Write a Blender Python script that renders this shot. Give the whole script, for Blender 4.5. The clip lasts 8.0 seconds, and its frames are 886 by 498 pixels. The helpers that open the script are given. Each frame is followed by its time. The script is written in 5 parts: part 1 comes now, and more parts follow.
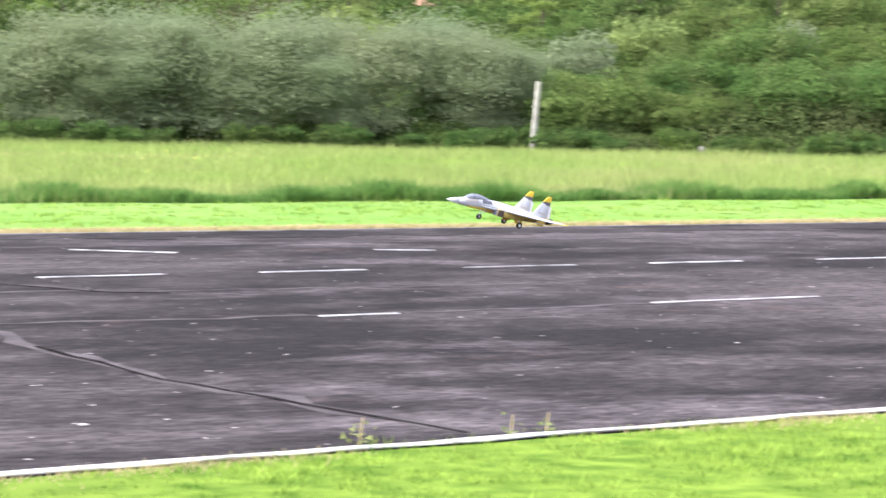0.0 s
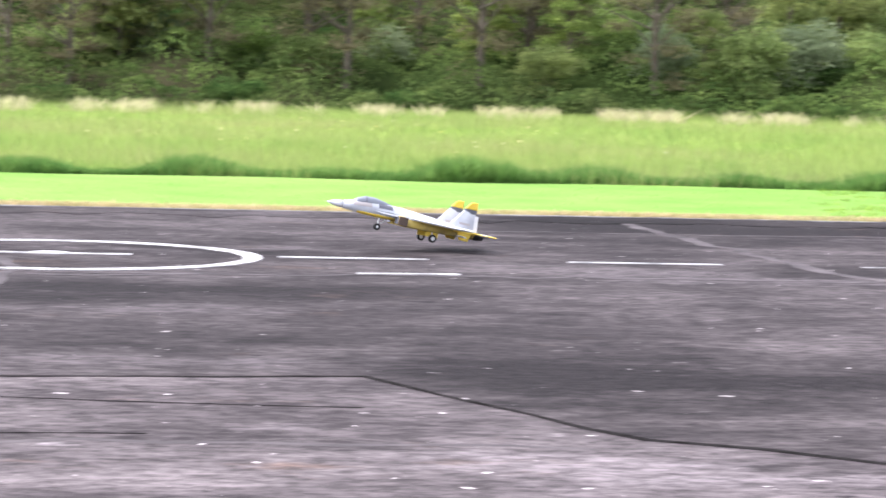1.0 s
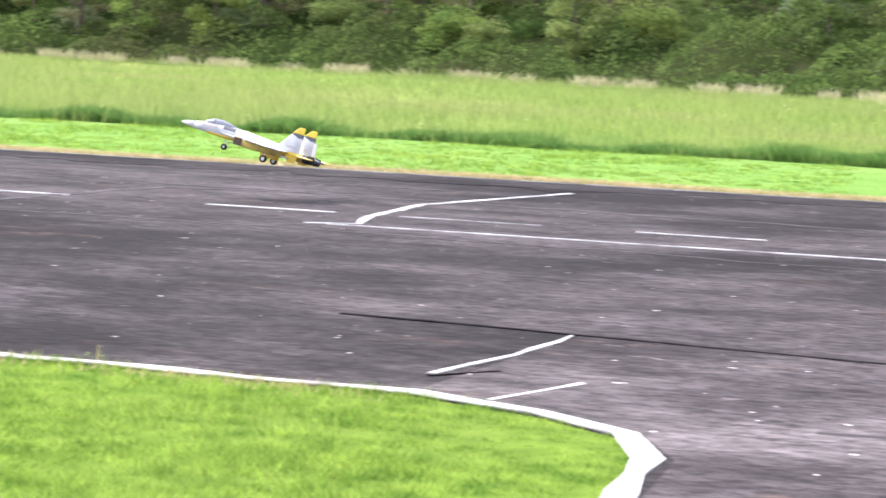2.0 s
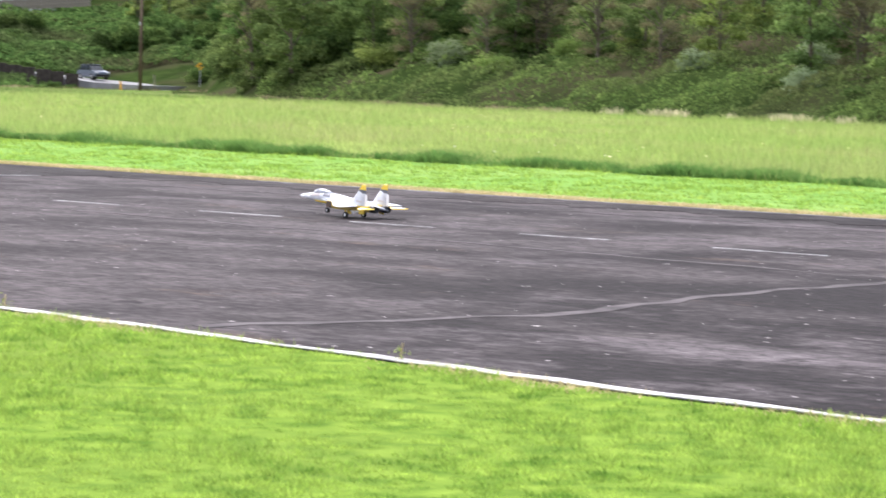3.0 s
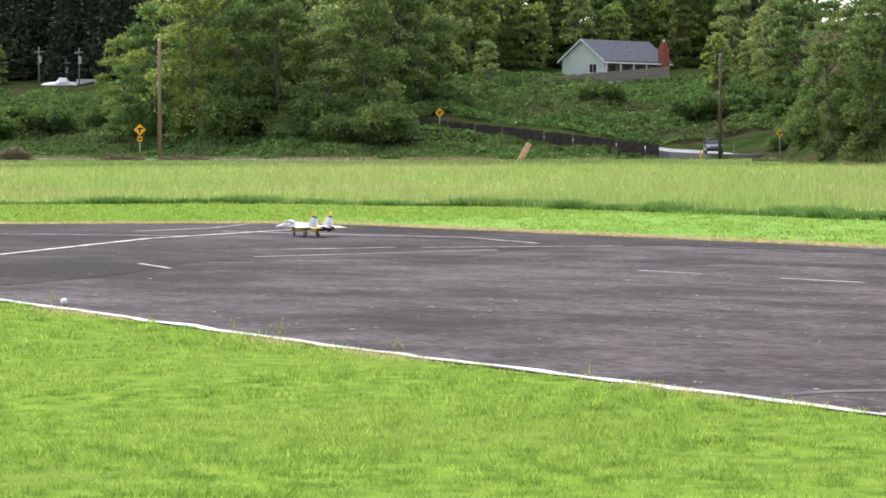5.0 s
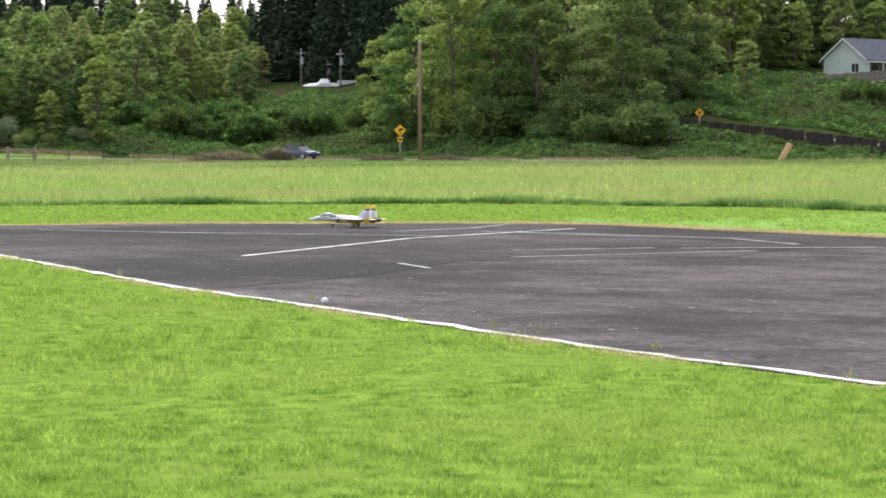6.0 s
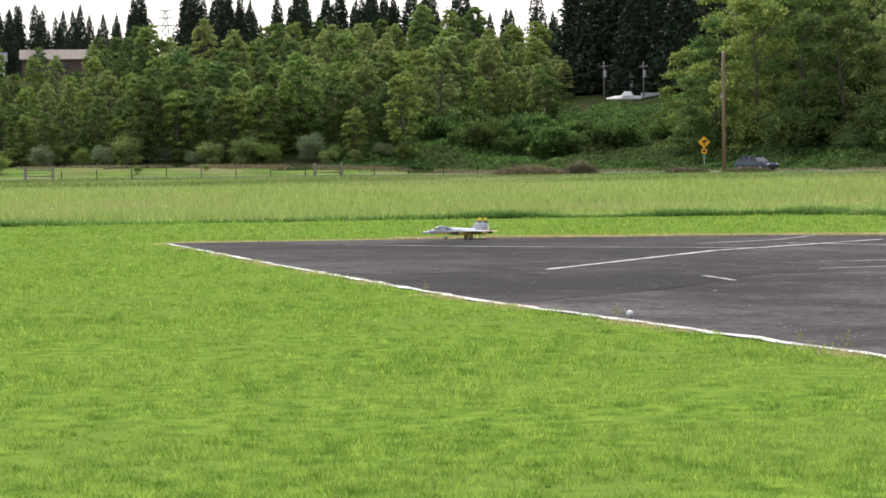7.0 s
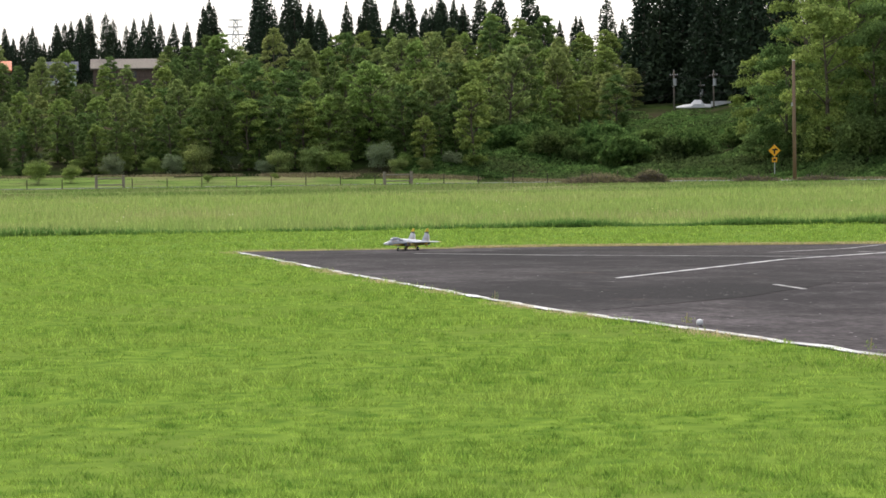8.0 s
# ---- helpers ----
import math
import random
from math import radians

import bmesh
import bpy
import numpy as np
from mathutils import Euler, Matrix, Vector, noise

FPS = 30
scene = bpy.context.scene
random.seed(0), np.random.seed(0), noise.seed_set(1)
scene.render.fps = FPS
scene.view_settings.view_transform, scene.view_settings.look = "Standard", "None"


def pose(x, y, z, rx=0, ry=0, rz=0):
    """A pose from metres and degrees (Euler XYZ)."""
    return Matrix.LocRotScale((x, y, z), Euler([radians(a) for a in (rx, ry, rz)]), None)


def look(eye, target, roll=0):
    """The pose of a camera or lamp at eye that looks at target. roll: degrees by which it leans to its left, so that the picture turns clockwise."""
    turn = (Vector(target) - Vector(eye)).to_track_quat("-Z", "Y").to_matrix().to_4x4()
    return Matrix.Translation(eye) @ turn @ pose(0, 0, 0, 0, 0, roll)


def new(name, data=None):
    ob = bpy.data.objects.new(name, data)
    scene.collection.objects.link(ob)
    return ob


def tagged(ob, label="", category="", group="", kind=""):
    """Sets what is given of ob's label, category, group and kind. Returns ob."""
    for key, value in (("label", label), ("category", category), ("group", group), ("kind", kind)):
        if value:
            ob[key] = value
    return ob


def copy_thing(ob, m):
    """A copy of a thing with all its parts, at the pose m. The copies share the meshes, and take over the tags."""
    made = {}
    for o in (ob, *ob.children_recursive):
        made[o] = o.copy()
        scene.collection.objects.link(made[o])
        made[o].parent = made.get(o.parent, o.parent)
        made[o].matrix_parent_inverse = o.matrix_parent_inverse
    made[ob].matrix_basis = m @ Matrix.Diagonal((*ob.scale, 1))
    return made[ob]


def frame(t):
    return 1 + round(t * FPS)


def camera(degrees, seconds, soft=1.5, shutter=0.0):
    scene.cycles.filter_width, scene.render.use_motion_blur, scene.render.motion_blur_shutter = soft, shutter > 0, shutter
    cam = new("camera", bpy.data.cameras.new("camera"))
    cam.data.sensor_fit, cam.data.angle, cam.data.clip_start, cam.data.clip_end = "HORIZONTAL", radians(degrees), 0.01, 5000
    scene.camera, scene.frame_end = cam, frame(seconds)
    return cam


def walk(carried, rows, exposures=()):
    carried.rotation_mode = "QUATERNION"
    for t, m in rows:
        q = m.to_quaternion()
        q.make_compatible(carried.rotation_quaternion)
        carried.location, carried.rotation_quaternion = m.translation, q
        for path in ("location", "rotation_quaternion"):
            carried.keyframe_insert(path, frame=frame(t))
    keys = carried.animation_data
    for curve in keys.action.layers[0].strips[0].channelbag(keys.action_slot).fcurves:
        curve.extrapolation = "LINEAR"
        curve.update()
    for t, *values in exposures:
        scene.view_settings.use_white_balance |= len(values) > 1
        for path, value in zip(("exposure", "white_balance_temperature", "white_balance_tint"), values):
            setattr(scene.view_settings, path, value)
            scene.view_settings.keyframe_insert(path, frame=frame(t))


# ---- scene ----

def view(yaw, pitch, roll, x=0.0, y=0.0):
    return pose(x, y, 1.6, 90 + pitch, 0, yaw) @ pose(0, 0, 0, 0, 0, roll)


cam = camera(18.34, 8.0, soft=1.6, shutter=0.12)
PATH = [
    (0.0, view(-33.42, -2.985, 0.90, 0.26, 0.38)),
    (0.2, view(-28.59, -2.91, 0.99, 0.06, 0.12)),
    (0.4, view(-23.24, -3.06, 0.84)),
    (0.6, view(-17.65, -3.21, 0.73)),
    (0.8, view(-12.00, -3.48, 1.21)),
    (1.0, view(-6.11, -3.73, 1.46)),
    (1.2, view(-0.17, -3.95, 1.50)),
    (2.3, view(26.94, -4.39, 2.25)),
    (2.5, view(30.95, -4.24, 1.86)),
    (2.7, view(34.72, -3.90, 1.46)),
    (2.9, view(38.96, -3.67, 1.47)),
    (3.2, view(43.16, -2.92, 1.54)),
    (3.5, view(45.79, -2.54, 1.35)),
    (4.0, view(49.26, -2.45, 0.86)),
    (4.2, view(50.20, -2.38, 0.25)),
    (5.5, view(54.90, -2.18, 0.31)),
    (6.0, view(58.22, -2.17, -0.09)),
    (6.5, view(61.95, -2.04, -0.64)),
    (7.0, view(64.57, -1.85, -0.76)),
    (7.5, view(65.58, -1.68, -0.80)),
    (8.0, view(66.02, -1.65, -0.78)),
]
EXPOSURES = [(0.0, 1.88, 6250, 17), (1.2, 1.91, 6250, 17), (2.5, 1.68, 6300, 16), (3.5, 1.62, 6350, 15), (4.2, 1.40, 6400, 14), (5.5, 1.34, 6450, 13), (6.5, 1.12, 6550, 12), (8.0, 0.73, 6600, 11)]
walk(cam, PATH, EXPOSURES)

# world and sun: bright overcast
world = bpy.data.worlds.new("overcast_sky")
scene.world = world
world.use_nodes = True
wn, wl = world.node_tree.nodes, world.node_tree.links
sky = wn.new("ShaderNodeTexSky")
sky.sky_type, sky.sun_disc = "NISHITA", False
SUN_EL, SUN_AZ = 52.0, -75.0
sky.sun_elevation, sky.sun_rotation = radians(SUN_EL), radians(SUN_AZ)
sky.dust_density, sky.air_density = 3.0, 1.0
grey = wn.new("ShaderNodeHueSaturation")
grey.inputs["Saturation"].default_value = 0.35
wl.new(sky.outputs[0], grey.inputs["Color"])
wl.new(grey.outputs[0], wn["Background"].inputs["Color"])
wn["Background"].inputs["Strength"].default_value = 0.15
sun = new("sun", bpy.data.lights.new("sun", "SUN"))
sun.data.energy, sun.data.angle, sun.data.color = 1.1, radians(22), (1.0, 0.96, 0.9)
s_dir = Vector((math.sin(radians(SUN_AZ)) * math.cos(radians(SUN_EL)), math.cos(radians(SUN_AZ)) * math.cos(radians(SUN_EL)), math.sin(radians(SUN_EL))))
sun.matrix_world = look(s_dir * 50, (0, 0, 0))


# materials
def material(name, a, b=None, scale=4.0, rough=0.8, metal=0.0, bump=0.0, bump_scale=40.0, spread=0.0, thin=False, stretch=(1, 1, 1), c=None, c_scale=0.3, spec=0.3):
    """Colours a and b mixed by noise, c by a coarser noise; spread: variation from piece to piece; thin: leaves let light through."""
    m = bpy.data.materials.new(name)
    m.use_nodes = True
    n, l = m.node_tree.nodes, m.node_tree.links
    bs = n["Principled BSDF"]
    bs.inputs["Roughness"].default_value, bs.inputs["Metallic"].default_value = rough, metal
    bs.inputs["Specular IOR Level"].default_value = spec
    geo = n.new("ShaderNodeNewGeometry")
    tex = n.new("ShaderNodeTexCoord")
    mp = n.new("ShaderNodeMapping")
    mp.inputs["Scale"].default_value = stretch
    l.new(tex.outputs["Object"], mp.inputs["Vector"])

    def noise_at(s, detail=4.0):
        x = n.new("ShaderNodeTexNoise")
        x.inputs["Scale"].default_value, x.inputs["Detail"].default_value = s, detail
        l.new(mp.outputs[0], x.inputs["Vector"])
        return x.outputs["Fac"]

    def ramp(v, lo, hi):
        r = n.new("ShaderNodeMapRange")
        r.inputs["From Min"].default_value, r.inputs["From Max"].default_value = lo, hi
        l.new(v, r.inputs["Value"])
        return r.outputs[0]

    def mix(f, p, q):
        x = n.new("ShaderNodeMix")
        x.data_type = "RGBA"
        l.new(f, x.inputs["Factor"])
        for k, v in ((6, p), (7, q)):
            if isinstance(v, tuple):
                x.inputs[k].default_value = (*v, 1)
            else:
                l.new(v, x.inputs[k])
        return x.outputs[2]

    col = mix(ramp(noise_at(scale), 0.35, 0.65), a, b or a)
    if c:
        col = mix(ramp(noise_at(c_scale, 5.0), 0.45, 0.7), col, c)
    if spread:
        hs = n.new("ShaderNodeHueSaturation")
        l.new(ramp(geo.outputs["Random Per Island"], 0, 1), hs.inputs["Value"])
        hs.inputs["Value"].links[0].from_node.inputs["To Min"].default_value = 1 - spread
        hs.inputs["Value"].links[0].from_node.inputs["To Max"].default_value = 1 + spread
        info = n.new("ShaderNodeObjectInfo")
        hr = ramp(info.outputs["Random"], 0, 1)
        hr.node.inputs["To Min"].default_value, hr.node.inputs["To Max"].default_value = 0.485, 0.515
        l.new(hr, hs.inputs["Hue"])
        l.new(col, hs.inputs["Color"])
        col = hs.outputs[0]
    l.new(col, bs.inputs["Base Color"])
    if bump:
        bp = n.new("ShaderNodeBump")
        bp.inputs["Strength"].default_value, bp.inputs["Distance"].default_value = bump, 0.02
        l.new(noise_at(bump_scale, 6.0), bp.inputs["Height"])
        l.new(bp.outputs[0], bs.inputs["Normal"])
    if thin:
        bs.inputs["Specular IOR Level"].default_value = 0.0
        tr = n.new("ShaderNodeBsdfTranslucent")
        l.new(col, tr.inputs["Color"])
        ms = n.new("ShaderNodeMixShader")
        ms.inputs[0].default_value = 0.45
        l.new(bs.outputs[0], ms.inputs[1])
        l.new(tr.outputs[0], ms.inputs[2])
        l.new(ms.outputs[0], n["Material Output"].inputs["Surface"])
    return m


M_LAWN = material("mown_lawn", (0.085, 0.155, 0.025), (0.18, 0.27, 0.045), 4.5, bump=0.6, bump_scale=18, c=(0.14, 0.205, 0.04), c_scale=0.35, spec=0.0)
M_FIELD = material("meadow", (0.19, 0.29, 0.05), (0.26, 0.34, 0.085), 0.35, bump=0.8, bump_scale=6, c=(0.30, 0.34, 0.12), c_scale=0.06, spec=0.0)
# Very dark slope colours carry the shade of recesses between bramble mounds.
M_SLOPE = material("overgrown_slope_shaded", (0.02, 0.034, 0.01), (0.038, 0.06, 0.017), 0.5, bump=0.8, bump_scale=3, c=(0.06, 0.05, 0.032), c_scale=0.09, spec=0.0)
M_ROUGH = material("rough_pasture", (0.10, 0.16, 0.042), (0.16, 0.23, 0.06), 0.25, bump=0.8, bump_scale=2, c=(0.21, 0.20, 0.10), c_scale=0.09, spec=0.0)
M_WEED = material("rough_weeds", (0.11, 0.185, 0.05), (0.19, 0.27, 0.075), 0.2, spread=0.3, thin=True, c=(0.27, 0.25, 0.13), c_scale=0.07)
M_DRY = material("dry_grass", (0.62, 0.52, 0.31), (0.46, 0.41, 0.19), 6.0, spread=0.2, thin=True)
M_BLADE = material("lawn_blades", (0.12, 0.225, 0.034), (0.365, 0.485, 0.092), 4.5, spread=0.4, thin=True, c=(0.325, 0.425, 0.088), c_scale=0.5)
M_FLOWER = material("flower_heads", (0.75, 0.74, 0.6), (0.78, 0.62, 0.12), 0.05, spread=0.1)
M_LITTER = material("dead_litter", (0.30, 0.25, 0.16), (0.17, 0.16, 0.08), 1.2, spread=0.4, thin=True)
M_STRAW = material("bleached_grass", (0.56, 0.50, 0.33), (0.42, 0.44, 0.22), 2.0, spread=0.25, thin=True)
M_VERGE = material("pale_mown_verge", (0.26, 0.43, 0.11), (0.32, 0.465, 0.135), 0.8, spread=0.12, thin=True, c=(0.37, 0.47, 0.165), c_scale=0.2)
M_VERGESOIL = material("mown_verge_turf", (0.14, 0.265, 0.06), (0.18, 0.305, 0.075), 0.8, bump=0.3, bump_scale=12, c=(0.20, 0.31, 0.085), c_scale=0.2, spec=0.0)
M_TALL = material("tall_grass", (0.205, 0.315, 0.088), (0.32, 0.39, 0.13), 0.6, spread=0.25, thin=True, c=(0.345, 0.35, 0.16), c_scale=0.11)
M_EDGE = material("rank_grass", (0.085, 0.205, 0.052), (0.16, 0.30, 0.082), 2.2, spread=0.25, thin=True)


def asphalt(name, k):
    """Worn asphalt: drawn-out streaks, dark stains, grain and pale flecks of stone; k scales the colours."""
    m = bpy.data.materials.new(name)
    m.use_nodes = True
    n, l = m.node_tree.nodes, m.node_tree.links
    bs = n["Principled BSDF"]
    tex = n.new("ShaderNodeTexCoord")

    def field(scale, stretch, detail, lo, hi, rough=0.6):
        mp = n.new("ShaderNodeMapping")
        mp.inputs["Scale"].default_value = stretch
        l.new(tex.outputs["Object"], mp.inputs["Vector"])
        x = n.new("ShaderNodeTexNoise")
        x.inputs["Scale"].default_value, x.inputs["Detail"].default_value, x.inputs["Roughness"].default_value = scale, detail, rough
        l.new(mp.outputs[0], x.inputs["Vector"])
        r = n.new("ShaderNodeMapRange")
        r.inputs["From Min"].default_value, r.inputs["From Max"].default_value = lo, hi
        l.new(x.outputs["Fac"], r.inputs["Value"])
        return r.outputs[0], x.outputs["Fac"]

    def mix(f, p, q):
        x = n.new("ShaderNodeMix")
        x.data_type = "RGBA"
        l.new(f, x.inputs["Factor"])
        for i, v in ((6, p), (7, q)):
            if isinstance(v, tuple):
                x.inputs[i].default_value = (*(w * k for w in v), 1)
            else:
                l.new(v, x.inputs[i])
        return x.outputs[2]

    col = mix(field(0.9, (0.7, 1.0, 1), 10, 0.36, 0.66, 0.72)[0], (0.023, 0.0196, 0.0207), (0.083, 0.0715, 0.0732))
    col = mix(field(0.2, (0.7, 1.0, 1), 8, 0.45, 0.57, 0.66)[0], col, (0.0155, 0.013, 0.0138))
    col = mix(field(0.24, (0.7, 1.1, 1), 9, 0.54, 0.68, 0.7)[0], col, (0.108, 0.094, 0.0985))
    col = mix(field(0.6, (0.6, 1.2, 2), 8, 0.60, 0.69, 0.75)[0], col, (0.066, 0.046, 0.039))
    # short ragged cracks and ravelled hollows
    col = mix(field(1.7, (0.8, 1.0, 1), 8, 0.61, 0.67, 0.72)[0], col, (0.012, 0.0102, 0.0108))
    col = mix(field(2.3, (0.8, 1.2, 3), 8, 0.63, 0.71, 0.72)[0], col, (0.115, 0.101, 0.105))
    fine, raw = field(11, (0.6, 1, 1), 7, 0.38, 0.62, 0.75)
    dim = n.new("ShaderNodeMix")
    dim.data_type, dim.blend_type = "RGBA", "MULTIPLY"
    dim.inputs["Factor"].default_value = 0.68
    l.new(col, dim.inputs[6])
    l.new(fine, dim.inputs[7])
    col = mix(field(8.0, (0.8, 1, 1), 2, 0.715, 0.745)[0], dim.outputs[2], (0.24, 0.22, 0.22))
    l.new(col, bs.inputs["Base Color"])
    bs.inputs["Roughness"].default_value = 0.85
    bs.inputs["Specular IOR Level"].default_value = 0.06
    bp = n.new("ShaderNodeBump")
    bp.inputs["Strength"].default_value, bp.inputs["Distance"].default_value = 0.5, 0.01
    l.new(raw, bp.inputs["Height"])
    l.new(bp.outputs[0], bs.inputs["Normal"])
    return m


M_ASPHALT = asphalt("worn_asphalt", 1.75)
M_SEALED = asphalt("dark_sealed_asphalt", 1.08)
M_APRON = asphalt("paler_worn_asphalt", 3.1)
M_PALE = material("crack_filler_pale", (0.115, 0.102, 0.105), (0.07, 0.061, 0.064), 3.0, 0.85, bump=0.3, c=(0.05, 0.044, 0.046), c_scale=2.0, spec=0.1)
M_CRACK = material("crack_dark", (0.012, 0.011, 0.011), (0.03, 0.028, 0.028), 8.0, 0.9, spec=0.0)
M_PAINT = material("white_road_paint", (0.56, 0.55, 0.54), (0.72, 0.71, 0.70), 7.0, 0.6, bump=0.2, c=(0.22, 0.21, 0.21), c_scale=3.2)
M_FAINT = material("faded_road_paint", (0.28, 0.27, 0.27), (0.42, 0.41, 0.41), 7.0, 0.7, c=(0.11, 0.1, 0.1), c_scale=2.5)
M_WILLOW = material("willow_leaves", (0.225, 0.285, 0.155), (0.29, 0.345, 0.20), 0.5, spread=0.2, thin=True)
M_LEAF = material("spring_leaves", (0.165, 0.245, 0.07), (0.315, 0.405, 0.115), 0.5, spread=0.45, thin=True)
M_LEAF2 = material("pale_leaves", (0.22, 0.285, 0.10), (0.34, 0.40, 0.14), 0.5, spread=0.4, thin=True)
M_LEAF3 = material("dark_leaves", (0.105, 0.165, 0.056), (0.18, 0.255, 0.08), 0.5, spread=0.45, thin=True)
M_BUD = material("budding_twigs", (0.17, 0.155, 0.085), (0.23, 0.215, 0.115), 0.5, spread=0.3, thin=True)
M_BRAMBLE = material("bramble_leaves", (0.062, 0.118, 0.034), (0.16, 0.245, 0.07), 0.9, spread=0.45, thin=True, c=(0.10, 0.12, 0.05), c_scale=0.07)
M_MOUND = material("mound_bramble_leaves", (0.085, 0.15, 0.042), (0.17, 0.255, 0.075), 0.8, spread=0.4, thin=True, c=(0.2, 0.24, 0.09), c_scale=0.4)
M_NEEDLE = material("conifer_needles", (0.022, 0.042, 0.02), (0.036, 0.062, 0.028), 0.5, spread=0.35)
M_BARK = material("bark", (0.09, 0.07, 0.05), (0.15, 0.13, 0.10), 6.0, 0.9, bump=0.5, bump_scale=14)
M_POLE = material("weathered_pole_wood", (0.20, 0.13, 0.085), (0.28, 0.19, 0.13), 3.0, 0.85, stretch=(1, 1, 0.1), c=(0.10, 0.07, 0.05), c_scale=0.5)
M_POLEDARK = material("tarred_pole_wood", (0.09, 0.06, 0.042), (0.14, 0.095, 0.065), 3.0, 0.85, stretch=(1, 1, 0.1), c=(0.05, 0.035, 0.03), c_scale=0.5)
M_WOOD = material("grey_fence_wood", (0.20, 0.17, 0.14), (0.30, 0.26, 0.22), 4.0, 0.85)
M_POSTWOOD = material("bleached_post_wood", (0.48, 0.46, 0.40), (0.58, 0.56, 0.50), 4.0, 0.85, c=(0.3, 0.28, 0.24), c_scale=3.0)
M_DARKWOOD = material("dark_timber", (0.035, 0.028, 0.024), (0.07, 0.058, 0.05), 2.0, 0.9)
M_GALV = material("galvanised_steel", (0.45, 0.46, 0.47), (0.55, 0.56, 0.57), 8.0, 0.5, 0.7)
M_SIGN = material("sign_yellow", (0.85, 0.42, 0.02), (0.8, 0.38, 0.02), 2.0, 0.45)
M_BLACK = material("black_rubber", (0.015, 0.015, 0.016), (0.025, 0.025, 0.025), 9.0, 0.7)
M_ROAD = material("pale_road", (0.20, 0.20, 0.21), (0.26, 0.26, 0.27), 1.0, 0.85, c=(0.16, 0.16, 0.165))
M_SIDING = material("pale_green_siding", (0.68, 0.76, 0.72), (0.73, 0.80, 0.76), 0.8, 0.7)
M_ROOF = material("slate_shingles", (0.075, 0.085, 0.11), (0.11, 0.12, 0.15), 2.0, 0.85)
M_BRICK = material("chimney_brick", (0.26, 0.075, 0.055), (0.34, 0.11, 0.08), 5.0, 0.85)
M_TRIM = material("white_trim", (0.75, 0.76, 0.76), (0.8, 0.8, 0.8), 3.0, 0.5)
M_SHADE = material("brown_porch_shade", (0.10, 0.07, 0.055), (0.15, 0.11, 0.09), 3.0, 0.8)
M_GLASS = material("dark_window_glass", (0.02, 0.025, 0.03), (0.03, 0.035, 0.04), 3.0, 0.08, spec=0.6)
M_SILVER = material("silver_car_paint", (0.13, 0.155, 0.20), (0.15, 0.175, 0.22), 3.0, 0.3, 0.4)
M_NAVY = material("dark_blue_car_paint", (0.06, 0.075, 0.11), (0.07, 0.085, 0.12), 3.0, 0.25, 0.3)
M_ORANGE = material("orange_rail", (0.7, 0.16, 0.04), (0.6, 0.13, 0.03), 1.0, 0.6)
M_STUMP = material("cut_wood", (0.62, 0.36, 0.2), (0.7, 0.45, 0.28), 5.0, 0.8)
M_SALMON = material("bare_sandy_bank", (0.40, 0.24, 0.16), (0.5, 0.32, 0.22), 1.5, 0.9)
M_WHITE = material("white_plastic", (0.7, 0.7, 0.7), (0.78, 0.78, 0.78), 5.0, 0.5)
M_RED = material("red_leaves", (0.16, 0.03, 0.03), (0.2, 0.05, 0.04), 0.5, spread=0.3, thin=True)
M_JET = material("jet_pale_grey", (0.68, 0.70, 0.73), (0.74, 0.76, 0.79), 3.0, 0.45, c=(0.44, 0.45, 0.5), c_scale=3.4)
M_JETWHITE = material("jet_white", (0.76, 0.77, 0.79), (0.8, 0.8, 0.82), 3.0, 0.4)
M_JETTAN = material("jet_tan_patch", (0.42, 0.38, 0.38), (0.48, 0.43, 0.42), 3.0, 0.45)
# Dimmed yellow with brown patches; the belly's shade is in the colour.
M_JETBELLY = material("jet_shaded_yellow", (0.62, 0.47, 0.12), (0.5, 0.38, 0.12), 5.0, 0.5, c=(0.16, 0.12, 0.08), c_scale=4.5)
M_JETDARK = material("jet_dark_grey", (0.12, 0.125, 0.15), (0.16, 0.165, 0.2), 6.0, 0.5)
M_JETYEL = material("jet_yellow", (0.82, 0.57, 0.06), (0.87, 0.63, 0.10), 3.0, 0.4)
M_CANOPY = material("smoked_canopy", (0.22, 0.24, 0.28), (0.26, 0.28, 0.33), 3.0, 0.12, spec=0.7)
M_NOZZLE = material("burnt_nozzle", (0.03, 0.03, 0.032), (0.05, 0.05, 0.055), 9.0, 0.5, 0.4)


# mesh helpers
def mesh_from(name, verts, faces, mat, smooth=False):
    me = bpy.data.meshes.new(name)
    me.from_pydata([tuple(v) for v in verts], [], faces)
    for mm in (mat if isinstance(mat, (list, tuple)) else [mat]):
        me.materials.append(mm)
    if smooth:
        me.shade_smooth()
    return me


